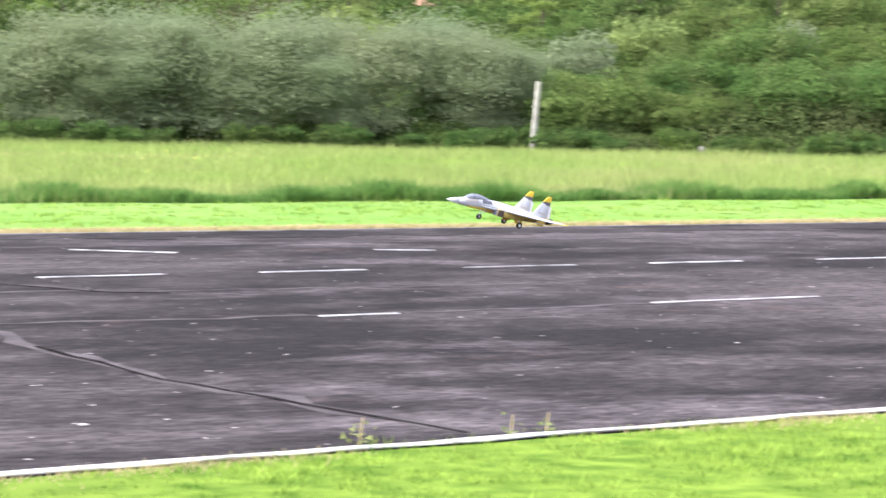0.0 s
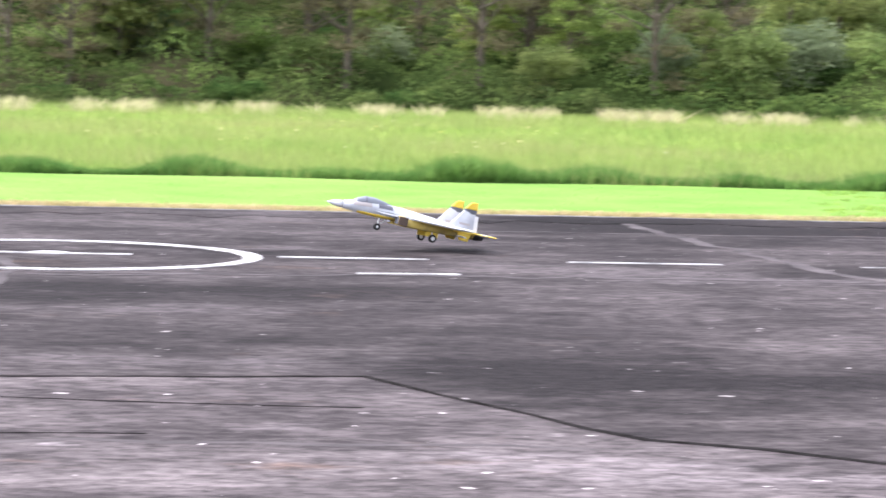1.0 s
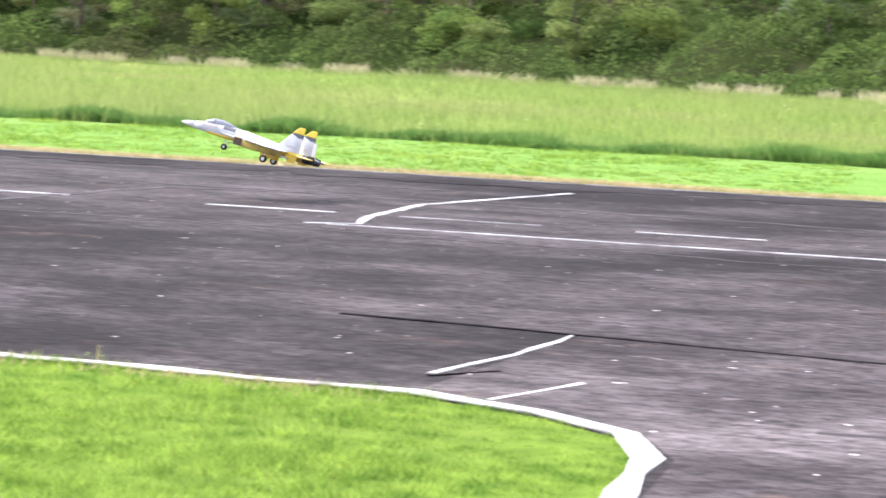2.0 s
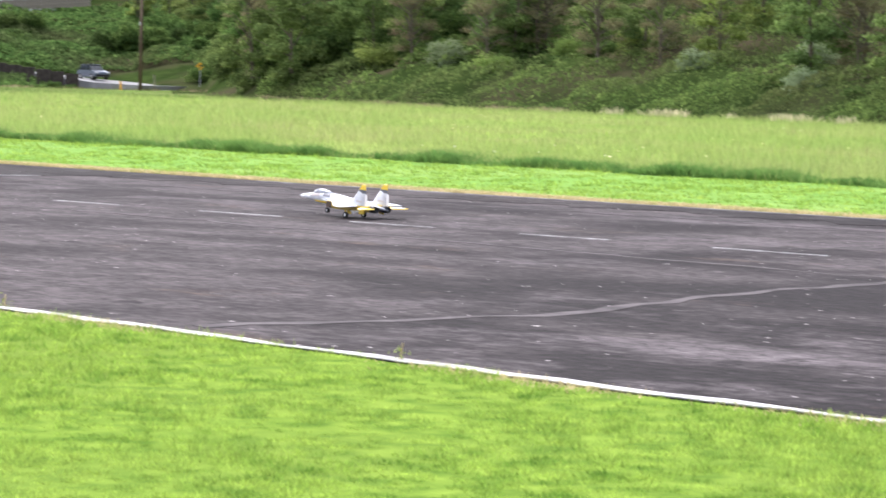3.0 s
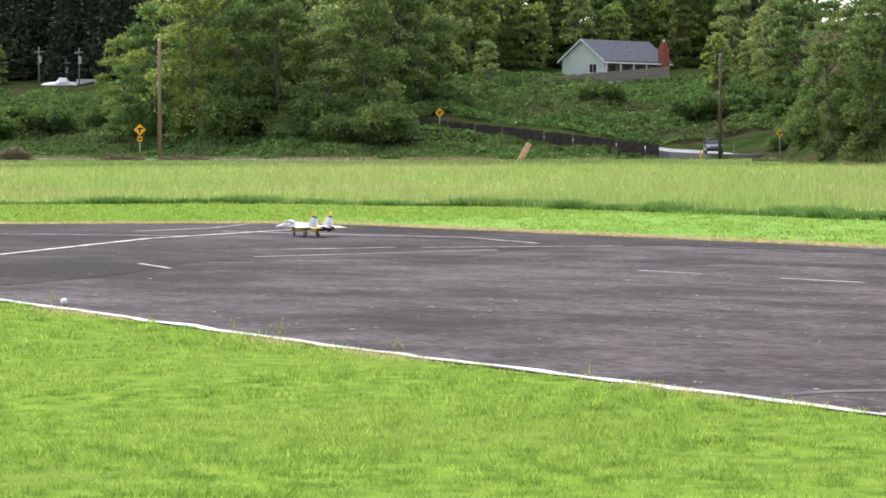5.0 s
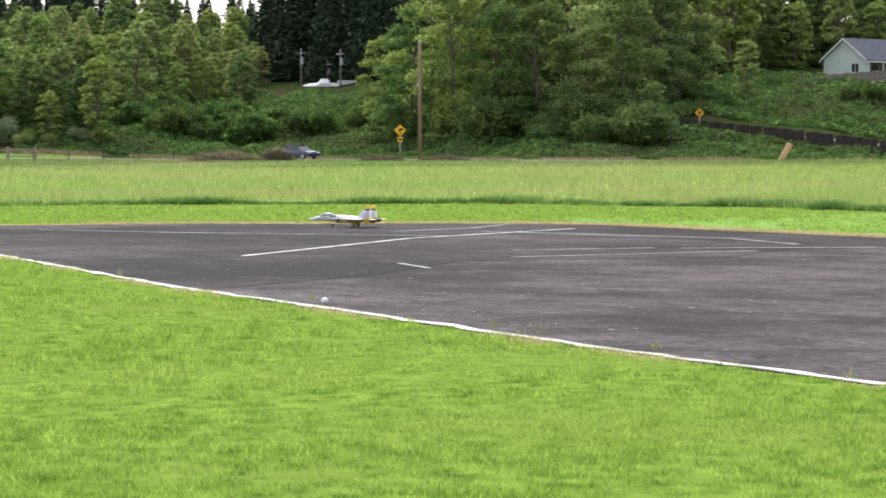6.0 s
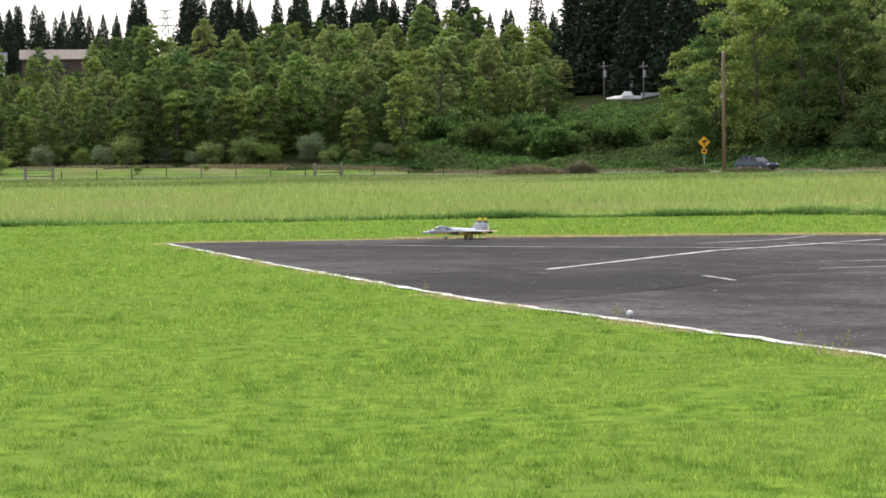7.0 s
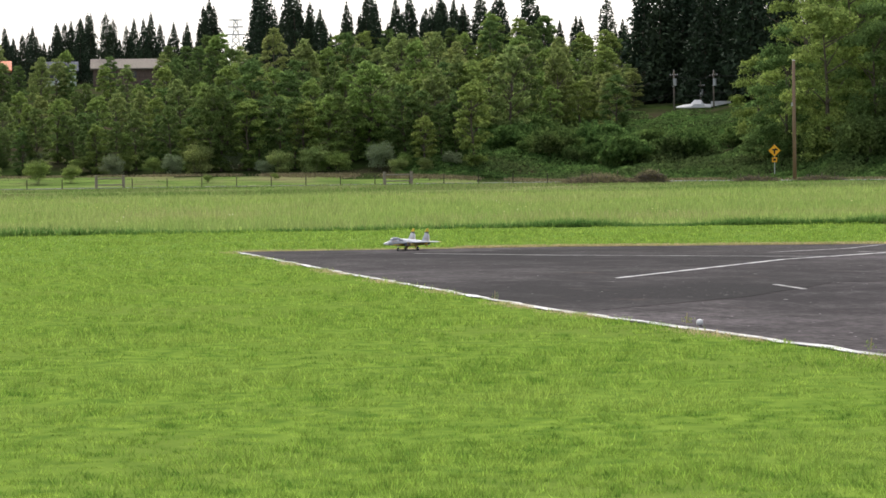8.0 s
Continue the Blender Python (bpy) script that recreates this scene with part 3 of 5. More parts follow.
def broadleaf(name, label, h, width, leaf_mat, leaves, size, seed, m, group, lobes=14, low=0.25, gaps=0.25, limbs=7, loose=1.1):
    rng = np.random.default_rng(seed)
    ob = empty(name, m, label, "tree", group)
    mesh_part("trunk", trunk_mesh(rng, h, h * 0.017, limbs), ob)
    L = []
    for k in range(lobes):
        f = low + (1 - low) * (k + 0.5) / lobes
        prof = math.sin(math.pi * min(1, max(0.08, (f - low * 0.4) / (1.06 - low * 0.4)))) ** 0.6
        t = k * 2.4 + rng.uniform(-0.5, 0.5)
        rr = width / 2 * prof
        rad = width * rng.uniform(0.16, 0.27) * (20 / max(20, lobes)) ** 0.4
        L.append((math.cos(t) * max(0, rr - rad * 0.7), math.sin(t) * max(0, rr - rad * 0.7), h * f - rad * 0.5 + rng.normal(0, 0.035) * h, rad, rng.uniform(0.6, 0.85)))
    p, out = lobes_cloud(rng, L, leaves, gaps)
    mesh_part("crown", cards("crown", p, size, leaf_mat, rng, out, loose), ob)
    return ob


def conifer(name, label, h, width, seed, m, group, leaves=4600, size=0.34):
    rng = np.random.default_rng(seed)
    ob = empty(name, m, label, "tree", group)
    bm = bmesh.new()
    rod(bm, (0, 0, -0.4), (0, 0, h * 0.97), h * 0.016, h * 0.002, 7)
    part("trunk", bm, M_BARK, ob)
    f = 1 - np.sqrt(rng.random(leaves)) * 0.9
    tier = np.clip(np.round(f * 17) / 17 + rng.normal(0, 0.022, leaves), 0, 0.995)
    arm = rng.integers(0, 9, leaves) / 9 * math.tau + np.round(f * 17) * 1.7 + rng.normal(0, 0.22, leaves)
    ragged = 0.6 + 0.75 * rng.random(17 * 9 + 40)[(np.round(f * 17) * 9 + np.round(arm)).astype(int) % 190]
    r = width / 2 * np.clip(1 - tier, 0.01, 1) ** 0.8 * ragged * (0.2 + 0.8 * np.sqrt(rng.random(leaves)))
    p = np.stack([np.cos(arm) * r, np.sin(arm) * r, h * tier - r * 0.25], 1)
    mesh_part("crown", cards("crown", p, size, M_NEEDLE, rng), ob)
    return ob


def shrub(name, label, w, h, leaf_mat, leaves, size, seed, m, group, lobes=7, fill=0.25, loose=1.1):
    rng = np.random.default_rng(seed)
    ob = empty(name, m, label, "shrub", group)
    bm = bmesh.new()
    for k in range(5):
        t = rng.uniform(0, math.tau)
        rod(bm, (rng.normal(0, 0.1), rng.normal(0, 0.1), -0.2), (math.cos(t) * w * 0.25, math.sin(t) * w * 0.25, h * 0.8), 0.035, 0.01, 5)
    part("rootstock", bm, M_BARK, ob)
    L = []
    for k in range(lobes):
        t = k * 2.4
        rad = min(w, h * 1.4) * rng.uniform(0.24, 0.36)
        L.append((math.cos(t) * w * 0.3 * rng.uniform(0.3, 1), math.sin(t) * w * 0.3 * rng.uniform(0.3, 1), max(rad * 0.35, (h - rad * 0.9) * (1 - (k / lobes) ** 1.3 * rng.uniform(0.5, 1.0))), rad, 0.85))
    p, out = lobes_cloud(rng, L, leaves, fill)
    up = p[:, 2] > -0.1
    mesh_part("foliage", cards("foliage", p[up], size, leaf_mat, rng, out[up], loose), ob)
    return ob


def place(b, d, turn=0.0, s=1.0, lift=0.0, squash=1.0):
    p = spot(b, d, lift)
    return Matrix.Translation(p) @ pose(0, 0, 0, 0, 0, turn) @ Matrix.Diagonal((s, s, s * squash, 1))


def spread_copies(first, places):
    for m in places:
        c = copy_thing(first, m)
        c.matrix_basis = m


rv = random.Random(11)


def scatter(protos, b0, b1, d0, d1, n, s0, s1, ratio=None, lift=-0.15):
    """Copies of the given plants over a stretch of ground, evenly jittered along the bearing."""
    for k in range(n):
        b = b0 + (b1 - b0) * (k + rv.random()) / n
        d = np.interp(b, FOOT_B, FOOT_D) + rv.uniform(d0, d1)
        p = protos[rv.randrange(len(protos))]
        if 69.95 < b < 70.6 and d > 470:
            continue
        if 35 < b < 44.8 and d < np.interp(b, FOOT_B, FOOT_D) + 12:
            d += 12  # only brambles at the foot of the slope here
        if -33.7 < b < -32.1 and d > 112:
            continue
        low = float(np.interp(b, (70.5, 72.5), (1.0, 0.74))) if d < 475 else 1.0
        m = place(b, float(d), rv.uniform(0, 360), low * rv.uniform(s0, s1), lift, rv.uniform(0.85, 1.15))
        copy_thing(p, m).matrix_basis = m


def build_plants():
    G1, G2, G3, G4, G5 = "willows at the field edge", "brambles on the slope", "trees on the slope", "woodland trees", "conifers on the ridge"
    # near slope across the strip
    wl = [shrub("willow_bush", "grey-green willow bush at the field edge", 5.2, 5.5, M_WILLOW, 19000, 0.058, 20 + k, place(-25.5 - 2.1 * k, 106), G1, 16, 0.5) for k in range(3)]
    for k, (b, d, s) in enumerate(((-32.0, 106.5, 0.95), (-34.0, 107, 0.9), (-27.5, 108.5, 1.0), (-30.6, 109, 0.98), (-33.1, 109.5, 0.95), (-26.4, 109.5, 0.92), (-29.0, 105.3, 0.8), (-24.6, 107, 0.8), (-31.0, 105, 0.7), (-26.8, 105, 0.72), (-34.8, 108, 0.75))):
        m = place(b, d, 70 * k, s)
        copy_thing(wl[k % 3], m).matrix_basis = m
    br = [shrub("bramble_bush", "low green bramble mound on the slope", 4.2, 1.7, M_BRAMBLE, 4200, 0.075, 40 + k, place(-38 - 2 * k, 112), G2, 8, 0.2) for k in range(3)]
    scatter(br, -46, 12, -1.5, 1.0, 30, 0.5, 0.7)
    scatter(br, -46, -22, -6.0, -3.5, 26, 0.4, 0.62)
    scatter(br, -46, -34, 3, 14, 22, 0.9, 1.35)
    scatter(br, -24, 44.9, 3, 18, 30, 0.8, 1.2)
    md = [shrub("bramble_mound", "tall rounded mound overgrown with green brambles", 6.4, 3.3, M_MOUND, 15000, 0.062, 140 + k, place(b, d, 0, 1, -0.3), "bramble mounds", 10, 0.12, 0.45) for k, (b, d) in enumerate(((-36.7, 107.5), (-40.7, 109)))]
    for k, (b, d, s) in enumerate(((-38.6, 108, 0.72), (-42.4, 110, 0.95), (-35.9, 112, 0.8), (-38.2, 114, 0.9), (-40.0, 121, 1.1), (-37.0, 122, 0.85), (-42.0, 122, 1.0), (-34.9, 121, 0.7), (-38.9, 131, 1.15), (-41.6, 136, 1.1), (-36.2, 133, 0.9), (-43.6, 116, 0.9), (-44.6, 109, 0.8), (-34.4, 130, 0.7))):
        m = place(b, d, 67 * k, s, -0.35)
        copy_thing(md[k % 2], m).matrix_basis = m
    dk = [shrub("shrub", "rounded leafy shrub on the bank", 3.6, 3.2, mt, 5200, 0.08, 50 + k, place(b, 112), G2, 8, 0.3) for k, (mt, b) in enumerate(((M_LEAF, -18.2), (M_LEAF2, 1.0), (M_WILLOW, -13.5)))]
    scatter(dk, -44, 43.5, 8, 24, 34, 0.7, 1.25)
    dkb = shrub("shrub", "dark leafy shrub among the brambles", 3.8, 3.0, M_LEAF3, 4200, 0.11, 57, place(44.2, 232), G2, 8, 0.3)
    tr = [broadleaf("tree", lab, 9.5, 5.0, mt, 7500, 0.125, 60 + k, place(b, d), G3, 22, 0.12, 0.5) for k, (lab, mt, b, d) in enumerate((("young green leafy tree on the slope", M_LEAF, -21, 126), ("pale budding tree on the slope", M_LEAF2, 4, 122), ("dark leafy tree on the slope", M_LEAF3, -9, 128)))]
    bud = broadleaf("tree", "bare twiggy tree just coming into leaf", 8.5, 4.6, M_BUD, 5000, 0.075, 66, place(29, 146), G3, 18, 0.2, 0.8, 26)
    scatter(tr, -24, 30, 3, 9, 16, 0.4, 0.75)
    scatter(tr + [bud], -24, 38, 8, 20, 30, 0.7, 1.1)
    scatter([tr[2], bud], 38, 44.9, 8, 20, 6, 0.7, 1.1)
    scatter(tr, -25, 38, 20, 40, 27, 0.9, 1.4)
    scatter([tr[2], bud, tr[2]], 38, 45.0, 20, 60, 14, 0.9, 1.4)
    scatter(dk, -24, 44.8, 3, 8, 22, 0.6, 1.0)
    scatter([bud], -13, 4, 1, 9, 11, 0.8, 1.15)
    scatter(tr, -46, -25, 26, 40, 8, 0.6, 0.95)
    scatter([bud, tr[2], bud], 18, 45, 4, 16, 18, 0.7, 1.15)
    scatter([tr[2], bud], 26, 45, 22, 50, 12, 0.9, 1.3)
    big = shrub("bramble_bush", "broad mound of brambles below the houses", 8.5, 3.6, M_BRAMBLE, 6500, 0.17, 77, place(49.5, 345), G2, 9, 0.2)
    scatter([big], 44.5, 47.6, 27, 60, 14, 0.6, 1.1)
    scatter([big], 48, 52.6, 24, 60, 16, 0.3, 0.5)
    scatter([big], 52.8, 58, 24, 60, 12, 0.5, 0.9)
    scatter([big], 58, 66, 8, 60, 22, 0.7, 1.2)
    # far woods
    al = [broadleaf("alder_tree", lab, 13, 5.6, mt, 8500, 0.215, 80 + k, place(b, d), G4, 46, 0.06, 0.8, 16, 1.5) for k, (lab, mt, b, d) in enumerate((("green alder at the wood edge", M_LEAF, 67.5, 352), ("dark leafy tree at the wood edge", M_LEAF3, 70, 356), ("pale spring-green tree in the wood", M_LEAF2, 64.6, 366)))]
    maple = broadleaf("maple_tree", "tall dense broadleaf maple beside the road", 20, 12, M_LEAF, 15000, 0.23, 88, place(58.4, 332), G4, 34, 0.05, 0.4)
    maple2 = broadleaf("maple_tree", "pale open-crowned maple beside the road", 19, 9, M_LEAF2, 9000, 0.22, 89, place(55.4, 326), G4, 30, 0.1, 0.7, 18)
    # Dark leaves make up for missing shadow among the maples.
    maple3 = broadleaf("maple_tree", "maple on the wooded slope, shade put into its dark leaves", 19, 10.5, M_LEAF3, 13000, 0.23, 90, place(53.9, 330), G4, 32, 0.03, 0.45, 12)
    for b, d, s, p in ((57.5, 338, 1.05, maple), (56.5, 345, 1.1, maple), (53.7, 330, 0.9, maple2), (52.9, 345, 0.95, maple2), (54.5, 342, 1.05, maple), (43.9, 222, 0.62, maple3), (44.7, 232, 0.6, maple3), (57.0, 311, 0.85, maple3), (58.0, 314, 0.9, maple), (56.2, 309, 0.85, maple3), (55.2, 308, 0.8, maple2), (54.4, 306.5, 0.85, maple3), (53.3, 338, 0.9, maple3), (58.9, 322, 0.8, maple3), (57.2, 352, 1.2, maple3), (55.5, 350, 1.2, maple3), (51.9, 352, 0.42, maple2), (59.4, 348, 0.6, maple)):
        m = place(b, d, b * 37, s, -0.3)
        copy_thing(p, m).matrix_basis = m
    scatter([al[1], al[0], al[1]], 65.2, 77.8, 2, 14, 52, 0.5, 0.85)
    scatter(al, 65, 77.5, 18, 40, 44, 0.6, 0.9)
    scatter([al[2], al[0]], 62.3, 67, 24, 75, 20, 0.45, 0.75)
    scatter([al[2], al[0], al[1]], 62.2, 77.5, 50, 125, 58, 0.5, 0.9)
    scatter([al[1], al[0]], 65.0, 68.2, 140, 175, 9, 0.62, 0.85)
    scatter([al[1], al[0]], 61.9, 65.2, 130, 170, 11, 0.7, 0.95)
    scatter([al[0], al[2]], 61.9, 64.5, 70, 120, 12, 0.6, 0.85)
    scatter([al[1]], 70.7, 71.8, 120, 150, 4, 0.62, 0.72)
    scatter([al[1], tr[2]], 38, 46, 30, 90, 10, 1.0, 1.5)
    scatter([al[1], al[0]], 51.6, 58, 85, 120, 15, 1.15, 1.6)
    scatter([al[1], al[0]], 45, 51.8, 122, 150, 18, 1.1, 1.6)
    scatter([al[1], maple], 45.5, 58, 130, 155, 8, 1.0, 1.3)
    scatter([al[0], al[2], maple2], 45.2, 47.3, 50, 100, 10, 0.5, 0.85)
    scatter([al[0], al[2], al[0]], 47.4, 58, 112, 128, 20, 0.9, 1.3)
    for k in range(26):
        f = k / 25
        b = 56.5 - 8.0 * f
        m = place(b, float(np.interp(b, (48.3, 49.5, 51, 53, 55.5, 56.5), (298.3, 299, 301, 304, 310, 313))) - rv.uniform(0.0, 2.0), rv.uniform(0, 360), rv.uniform(0.35, 0.75), -0.2)
        copy_thing(br[k % 3], m).matrix_basis = m
    scatter(br + [dkb], 39, 45.2, 2, 60, 50, 1.2, 2.2)
    for k in range(14):
        m = place(44.7 + 1.05 * (k % 7) / 6, 299 + 5 * (k // 7), 80 * k, 0.9 + 0.12 * (k % 4), -0.2)
        copy_thing((br + [dkb])[k % 4], m).matrix_basis = m
    scatter([dkb], 53.7, 59.5, 8, 20, 20, 1.0, 2.0)
    scatter([al[0], al[2], al[1]], 65, 77.5, 40, 110, 26, 0.6, 0.9)
    scatter(dk, 65.5, 79, -1, 5, 30, 0.6, 1.3)
    for b, d, k in ((74.4, 331, 0.95), (73.72, 332, 0.7), (70.9, 330, 0.35), (69.5, 333, 0.3)):
        m = place(b, d, b * 50, k, -0.1)
        copy_thing(dk[0], m).matrix_basis = m
    co = [conifer("conifer_tree", "dark tall fir on the ridge", 19 + 3 * k, 8.5 + k, 95 + k, place(61.3 - 0.5 * k, 452 + 8 * k), G5) for k in range(3)]
    scatter(co, 58.5, 61.8, 118, 150, 13, 0.95, 1.3)
    scatter(co, 61.6, 66, 165, 215, 20, 0.5, 0.85)
    scatter(co, 65.5, 71, 165, 235, 46, 0.4, 0.86)
    scatter(co, 71, 79, 175, 245, 84, 0.34, 0.62)
    scatter(co, 46, 58.5, 130, 165, 16, 0.9, 1.3)
    # a red-leaved garden tree far up
    m = place(66.3, 495)
    shrub("red_shrub", "dark red garden shrub on the ridge", 5, 4, M_RED, 700, 0.3, 130, m, "")
    # sandy patch high on the slope
    rock = bmesh.new()
    bmesh.ops.create_icosphere(rock, subdivisions=3, radius=0.95)
    for v in rock.verts:
        v.co *= 1 + 0.18 * noise.noise(v.co * 2.5)
        v.co.z *= 0.85
    e = empty("boulder", Matrix.Translation(spot(-32.9, 150, 0.5)), "salmon-coloured rounded boulder on the bramble bank", "boulder")
    part("stone", rock, M_SALMON, e, smooth=True)


def build_grass():
    rng = np.random.default_rng(3)
    run = NEAR + FAR
    # lawn on the near side: tufts of blades that fan out, thinning with distance
    n, each = 62000, 17
    b = np.radians(np.where(rng.random(n) < 0.84, rng.uniform(12, 77, n), rng.uniform(-46, -14, n)))
    d = np.exp(rng.uniform(np.log(8.0), np.log(75.0), n))
    tx, ty = -d * np.sin(b), d * np.cos(b)
    patch = 0.9 + 0.35 * np.sin(tx * 2.9 + np.sin(ty * 2.3)) * np.sin(ty * 3.1 + 0.6 * tx) + 0.25 * np.sin(tx * 0.9 + np.sin(ty * 1.3))
    size = patch * rng.uniform(0.45, 1.9, n) ** 1.1
    ang, off = rng.uniform(0, math.tau, (n, each)), np.sqrt(rng.random((n, each)))
    reach = (0.055 * size * (0.7 + d / 30))[:, None] * off
    x, y = (tx[:, None] + np.cos(ang) * reach).ravel(), (ty[:, None] + np.sin(ang) * reach).ravel()
    fx, fy = (np.cos(ang) * off * 0.9).ravel(), (np.sin(ang) * off * 0.9).ravel()
    d, hh = np.repeat(d, each), np.repeat(0.024 * size, each) * (0.75 + np.repeat(d, each) / 55)
    keep = ~inside(x, y, run) & (y < tall_line(x)) & (x > -71)
    x, y, d, hh, fx, fy = (q[keep] for q in (x, y, d, hh, fx, fy))
    tagged(new("lawn_grass", blades("lawn_grass", x, y, 0 * x, hh, 0.0024 + d * 0.00016, M_BLADE, rng, 0.35, (fx, fy))), "short mown bright green lawn grass", "grass", kind="stuff")
    # verge between strip and meadow
    n = 150000
    x, y = rng.uniform(-70, 40, n), rng.uniform(10, 44, n)
    keep = ~inside(x, y, run) & (y < tall_line(x)) & ((y > 29.5) | (x < -44))
    x, y = x[keep], y[keep]
    tagged(new("verge_grass", blades("verge_grass", x, y, 0 * x, np.full(len(x), 0.028), 0.008, M_VERGE, rng, 0.5)), "mown bright green verge beyond the runway", "grass", kind="stuff")
    # dry fringe along the edges of the asphalt
    px, py = [], []
    edge = NEAR[:6] + NEAR[15:] + FAR
    for (x0, y0), (x1, y1) in zip(edge, edge[1:]):
        if (x0, y0) == NEAR[5]:
            continue
        far = y0 > 23 or x0 < -48
        k = int(math.hypot(x1 - x0, y1 - y0) * (1100 if far else 620))
        t = rng.random(k)
        nx, ny = -(y1 - y0), x1 - x0
        q = math.hypot(nx, ny)
        o = np.abs(rng.normal(0, 0.26 if far else 0.13, k)) + 0.02
        clump = np.sin(t * math.hypot(x1 - x0, y1 - y0) * 1.7) + rng.normal(0, 0.6, k) > (-1.2 if far else 0.7)
        px.append((x0 + (x1 - x0) * t + nx / q * o)[clump])
        py.append((y0 + (y1 - y0) * t + ny / q * o)[clump])
    x, y = np.concatenate(px), np.concatenate(py)
    keep = ~inside(x, y, run)
    x, y = x[keep], y[keep]
    tagged(new("dry_grass", blades("dry_grass", x, y, 0 * x, np.where(y > 23, 0.055, 0.036), np.where(y > 23, 0.016, 0.0055), M_DRY, rng, 0.7)), "dry straw-coloured grass along the asphalt edge", "grass", kind="stuff")
    # tufts that creep over the painted edge
    px, py = [], []
    for (x0, y0), (x1, y1) in zip(NEAR[15:], NEAR[16:]):
        q = math.hypot(x1 - x0, y1 - y0)
        k = int(q * 260)
        t, o = rng.random(k), rng.normal(0.085, 0.05, k)
        c = np.sin(t * q * 2.3 + x0) + np.sin(t * q * 5.9) + rng.normal(0, 0.5, k) > 1.05
        px.append((x0 + (x1 - x0) * t - (y1 - y0) / q * o)[c])
        py.append((y0 + (y1 - y0) * t + (x1 - x0) / q * o)[c])
    x, y = np.concatenate(px), np.concatenate(py)
    tagged(new("edge_grass", blades("edge_grass", x, y, 0 * x, np.full(len(x), 0.04), 0.005, M_BLADE, rng, 0.6)), "ragged green tufts creeping over the runway edge", "grass", kind="stuff")
    # meadow
    n = 760000
    b = np.radians(rng.uniform(-46, 80, n))
    d = np.exp(rng.uniform(np.log(38), np.log(330), n))
    x, y = -d * np.sin(b), d * np.cos(b)
    end = np.minimum(meadow_end(np.degrees(b)), np.interp(np.degrees(b), FOOT_B, FOOT_D))
    keep = is_meadow(x, y) & (d < end + rng.normal(0, 4, n))
    x, y, d = x[keep], y[keep], d[keep]
    hh = 0.27 + 0.09 * np.sin(x * 0.21 + np.sin(y * 0.3)) * np.sin(y * 0.17) + 0.07 * np.sin(x * 0.7 + 2 * np.sin(y * 0.23)) * np.sin(y * 0.55)
    tagged(new("meadow_grass", blades("meadow_grass", x, y, 0 * x, hh, 0.004 + d * 0.00013, M_TALL, rng, 0.3)), "tall pale green unmown meadow grass", "grass", kind="stuff")
    # short rough pasture past the meadow, with weeds in drifts
    n = 150000
    bd = rng.uniform(28, 80, n)
    d = rng.uniform(150, 345, n)
    x, y = -d * np.sin(np.radians(bd)), d * np.cos(np.radians(bd))
    drift = np.sin(x * 0.11 + 2 * np.sin(y * 0.07)) + np.sin(y * 0.23 - x * 0.09) + rng.normal(0, 0.5, n)
    keep = (d > meadow_end(bd) - 6) & (d < np.interp(bd, FOOT_B, FOOT_D) + 3) & (drift > -0.4) & ((np.abs(d - np.interp(bd, (54.5, 56.5, 58.2, 60, 62.7), (270, 281, 290, 300, 315.5))) > 4.5))
    x, y, d, drift = x[keep], y[keep], d[keep], drift[keep]
    tagged(new("pasture_weeds", blades("pasture_weeds", x, y, height_at(x, y), 0.13 + 0.12 * np.clip(drift, 0, 2), 0.035, M_WEED, rng, 0.5)), "rough olive pasture weeds before the wood", "grass", kind="stuff")
    # white and yellow flower heads in the meadow
    n = 1500
    bd, d = rng.uniform(-30, 78, n), np.exp(rng.uniform(np.log(42), np.log(120), n))
    x, y = -d * np.sin(np.radians(bd)), d * np.cos(np.radians(bd))
    keep = is_meadow(x, y) & (np.sin(x * 0.3) + np.sin(y * 0.4 + x * 0.1) > 0.3)
    heads = np.stack([x, y, 0.3 + rng.uniform(-0.12, 0.08, n)], 1)[keep]
    tagged(new("meadow_flowers", cards("meadow_flowers", heads, 0.028, M_FLOWER, rng)), "small white and yellow flower heads in the meadow", "flowers", kind="stuff")
    # rank growth where the mowing stops; the meadow's shaded side is in its colour
    n = 120000
    x = rng.uniform(-71, 45, n)
    lump = np.sin(x * 0.8 + 2 * np.sin(x * 0.23)) + np.sin(x * 2.1)
    y = tall_line(x) + 0.25 * np.sin(x * 1.1) + np.abs(rng.normal(0, 0.55, n)) * np.clip(1 + 0.3 * lump, 0.4, 1.6)
    side = rng.random(n) < 0.12
    x, y = np.where(side, -71 - np.abs(rng.normal(0, 0.6, n)), x), np.where(side, rng.uniform(2, 17, n), y)
    tuft = np.clip(0.75 + 0.3 * np.sin(x * 1.3 + 2 * np.sin(x * 0.37)) + 0.25 * np.sin(x * 3.1), 0.4, 1.3)
    tagged(new("rank_grass", blades("rank_grass", x, y, 0 * x, np.where(x > 4, 0.28, 0.21) * tuft, 0.02, M_EDGE, rng, 0.5)), "rank grass where the mowing stops, meadow-edge shade in its dark green", "grass", kind="stuff")
    # bramble cover of the banks
    for name, b0, b1, n, u1, size, label in (("bramble_cover", -46, 47.5, 420000, 70, 0.10, "dense green and brown bramble cover on the bank"), ("bramble_cover", -46, -31, 70000, 46, 0.085, "thick mounded bramble cover beside the willows"), ("bramble_cover", 45, 67, 160000, 95, 0.25, "dense green creepers and brambles on the hillside")):
        b = rng.uniform(b0, b1, n)
        u = -2.5 + (u1 + 2.5) * rng.random(n) ** 1.35
        d = np.interp(b, FOOT_B, FOOT_D) + u
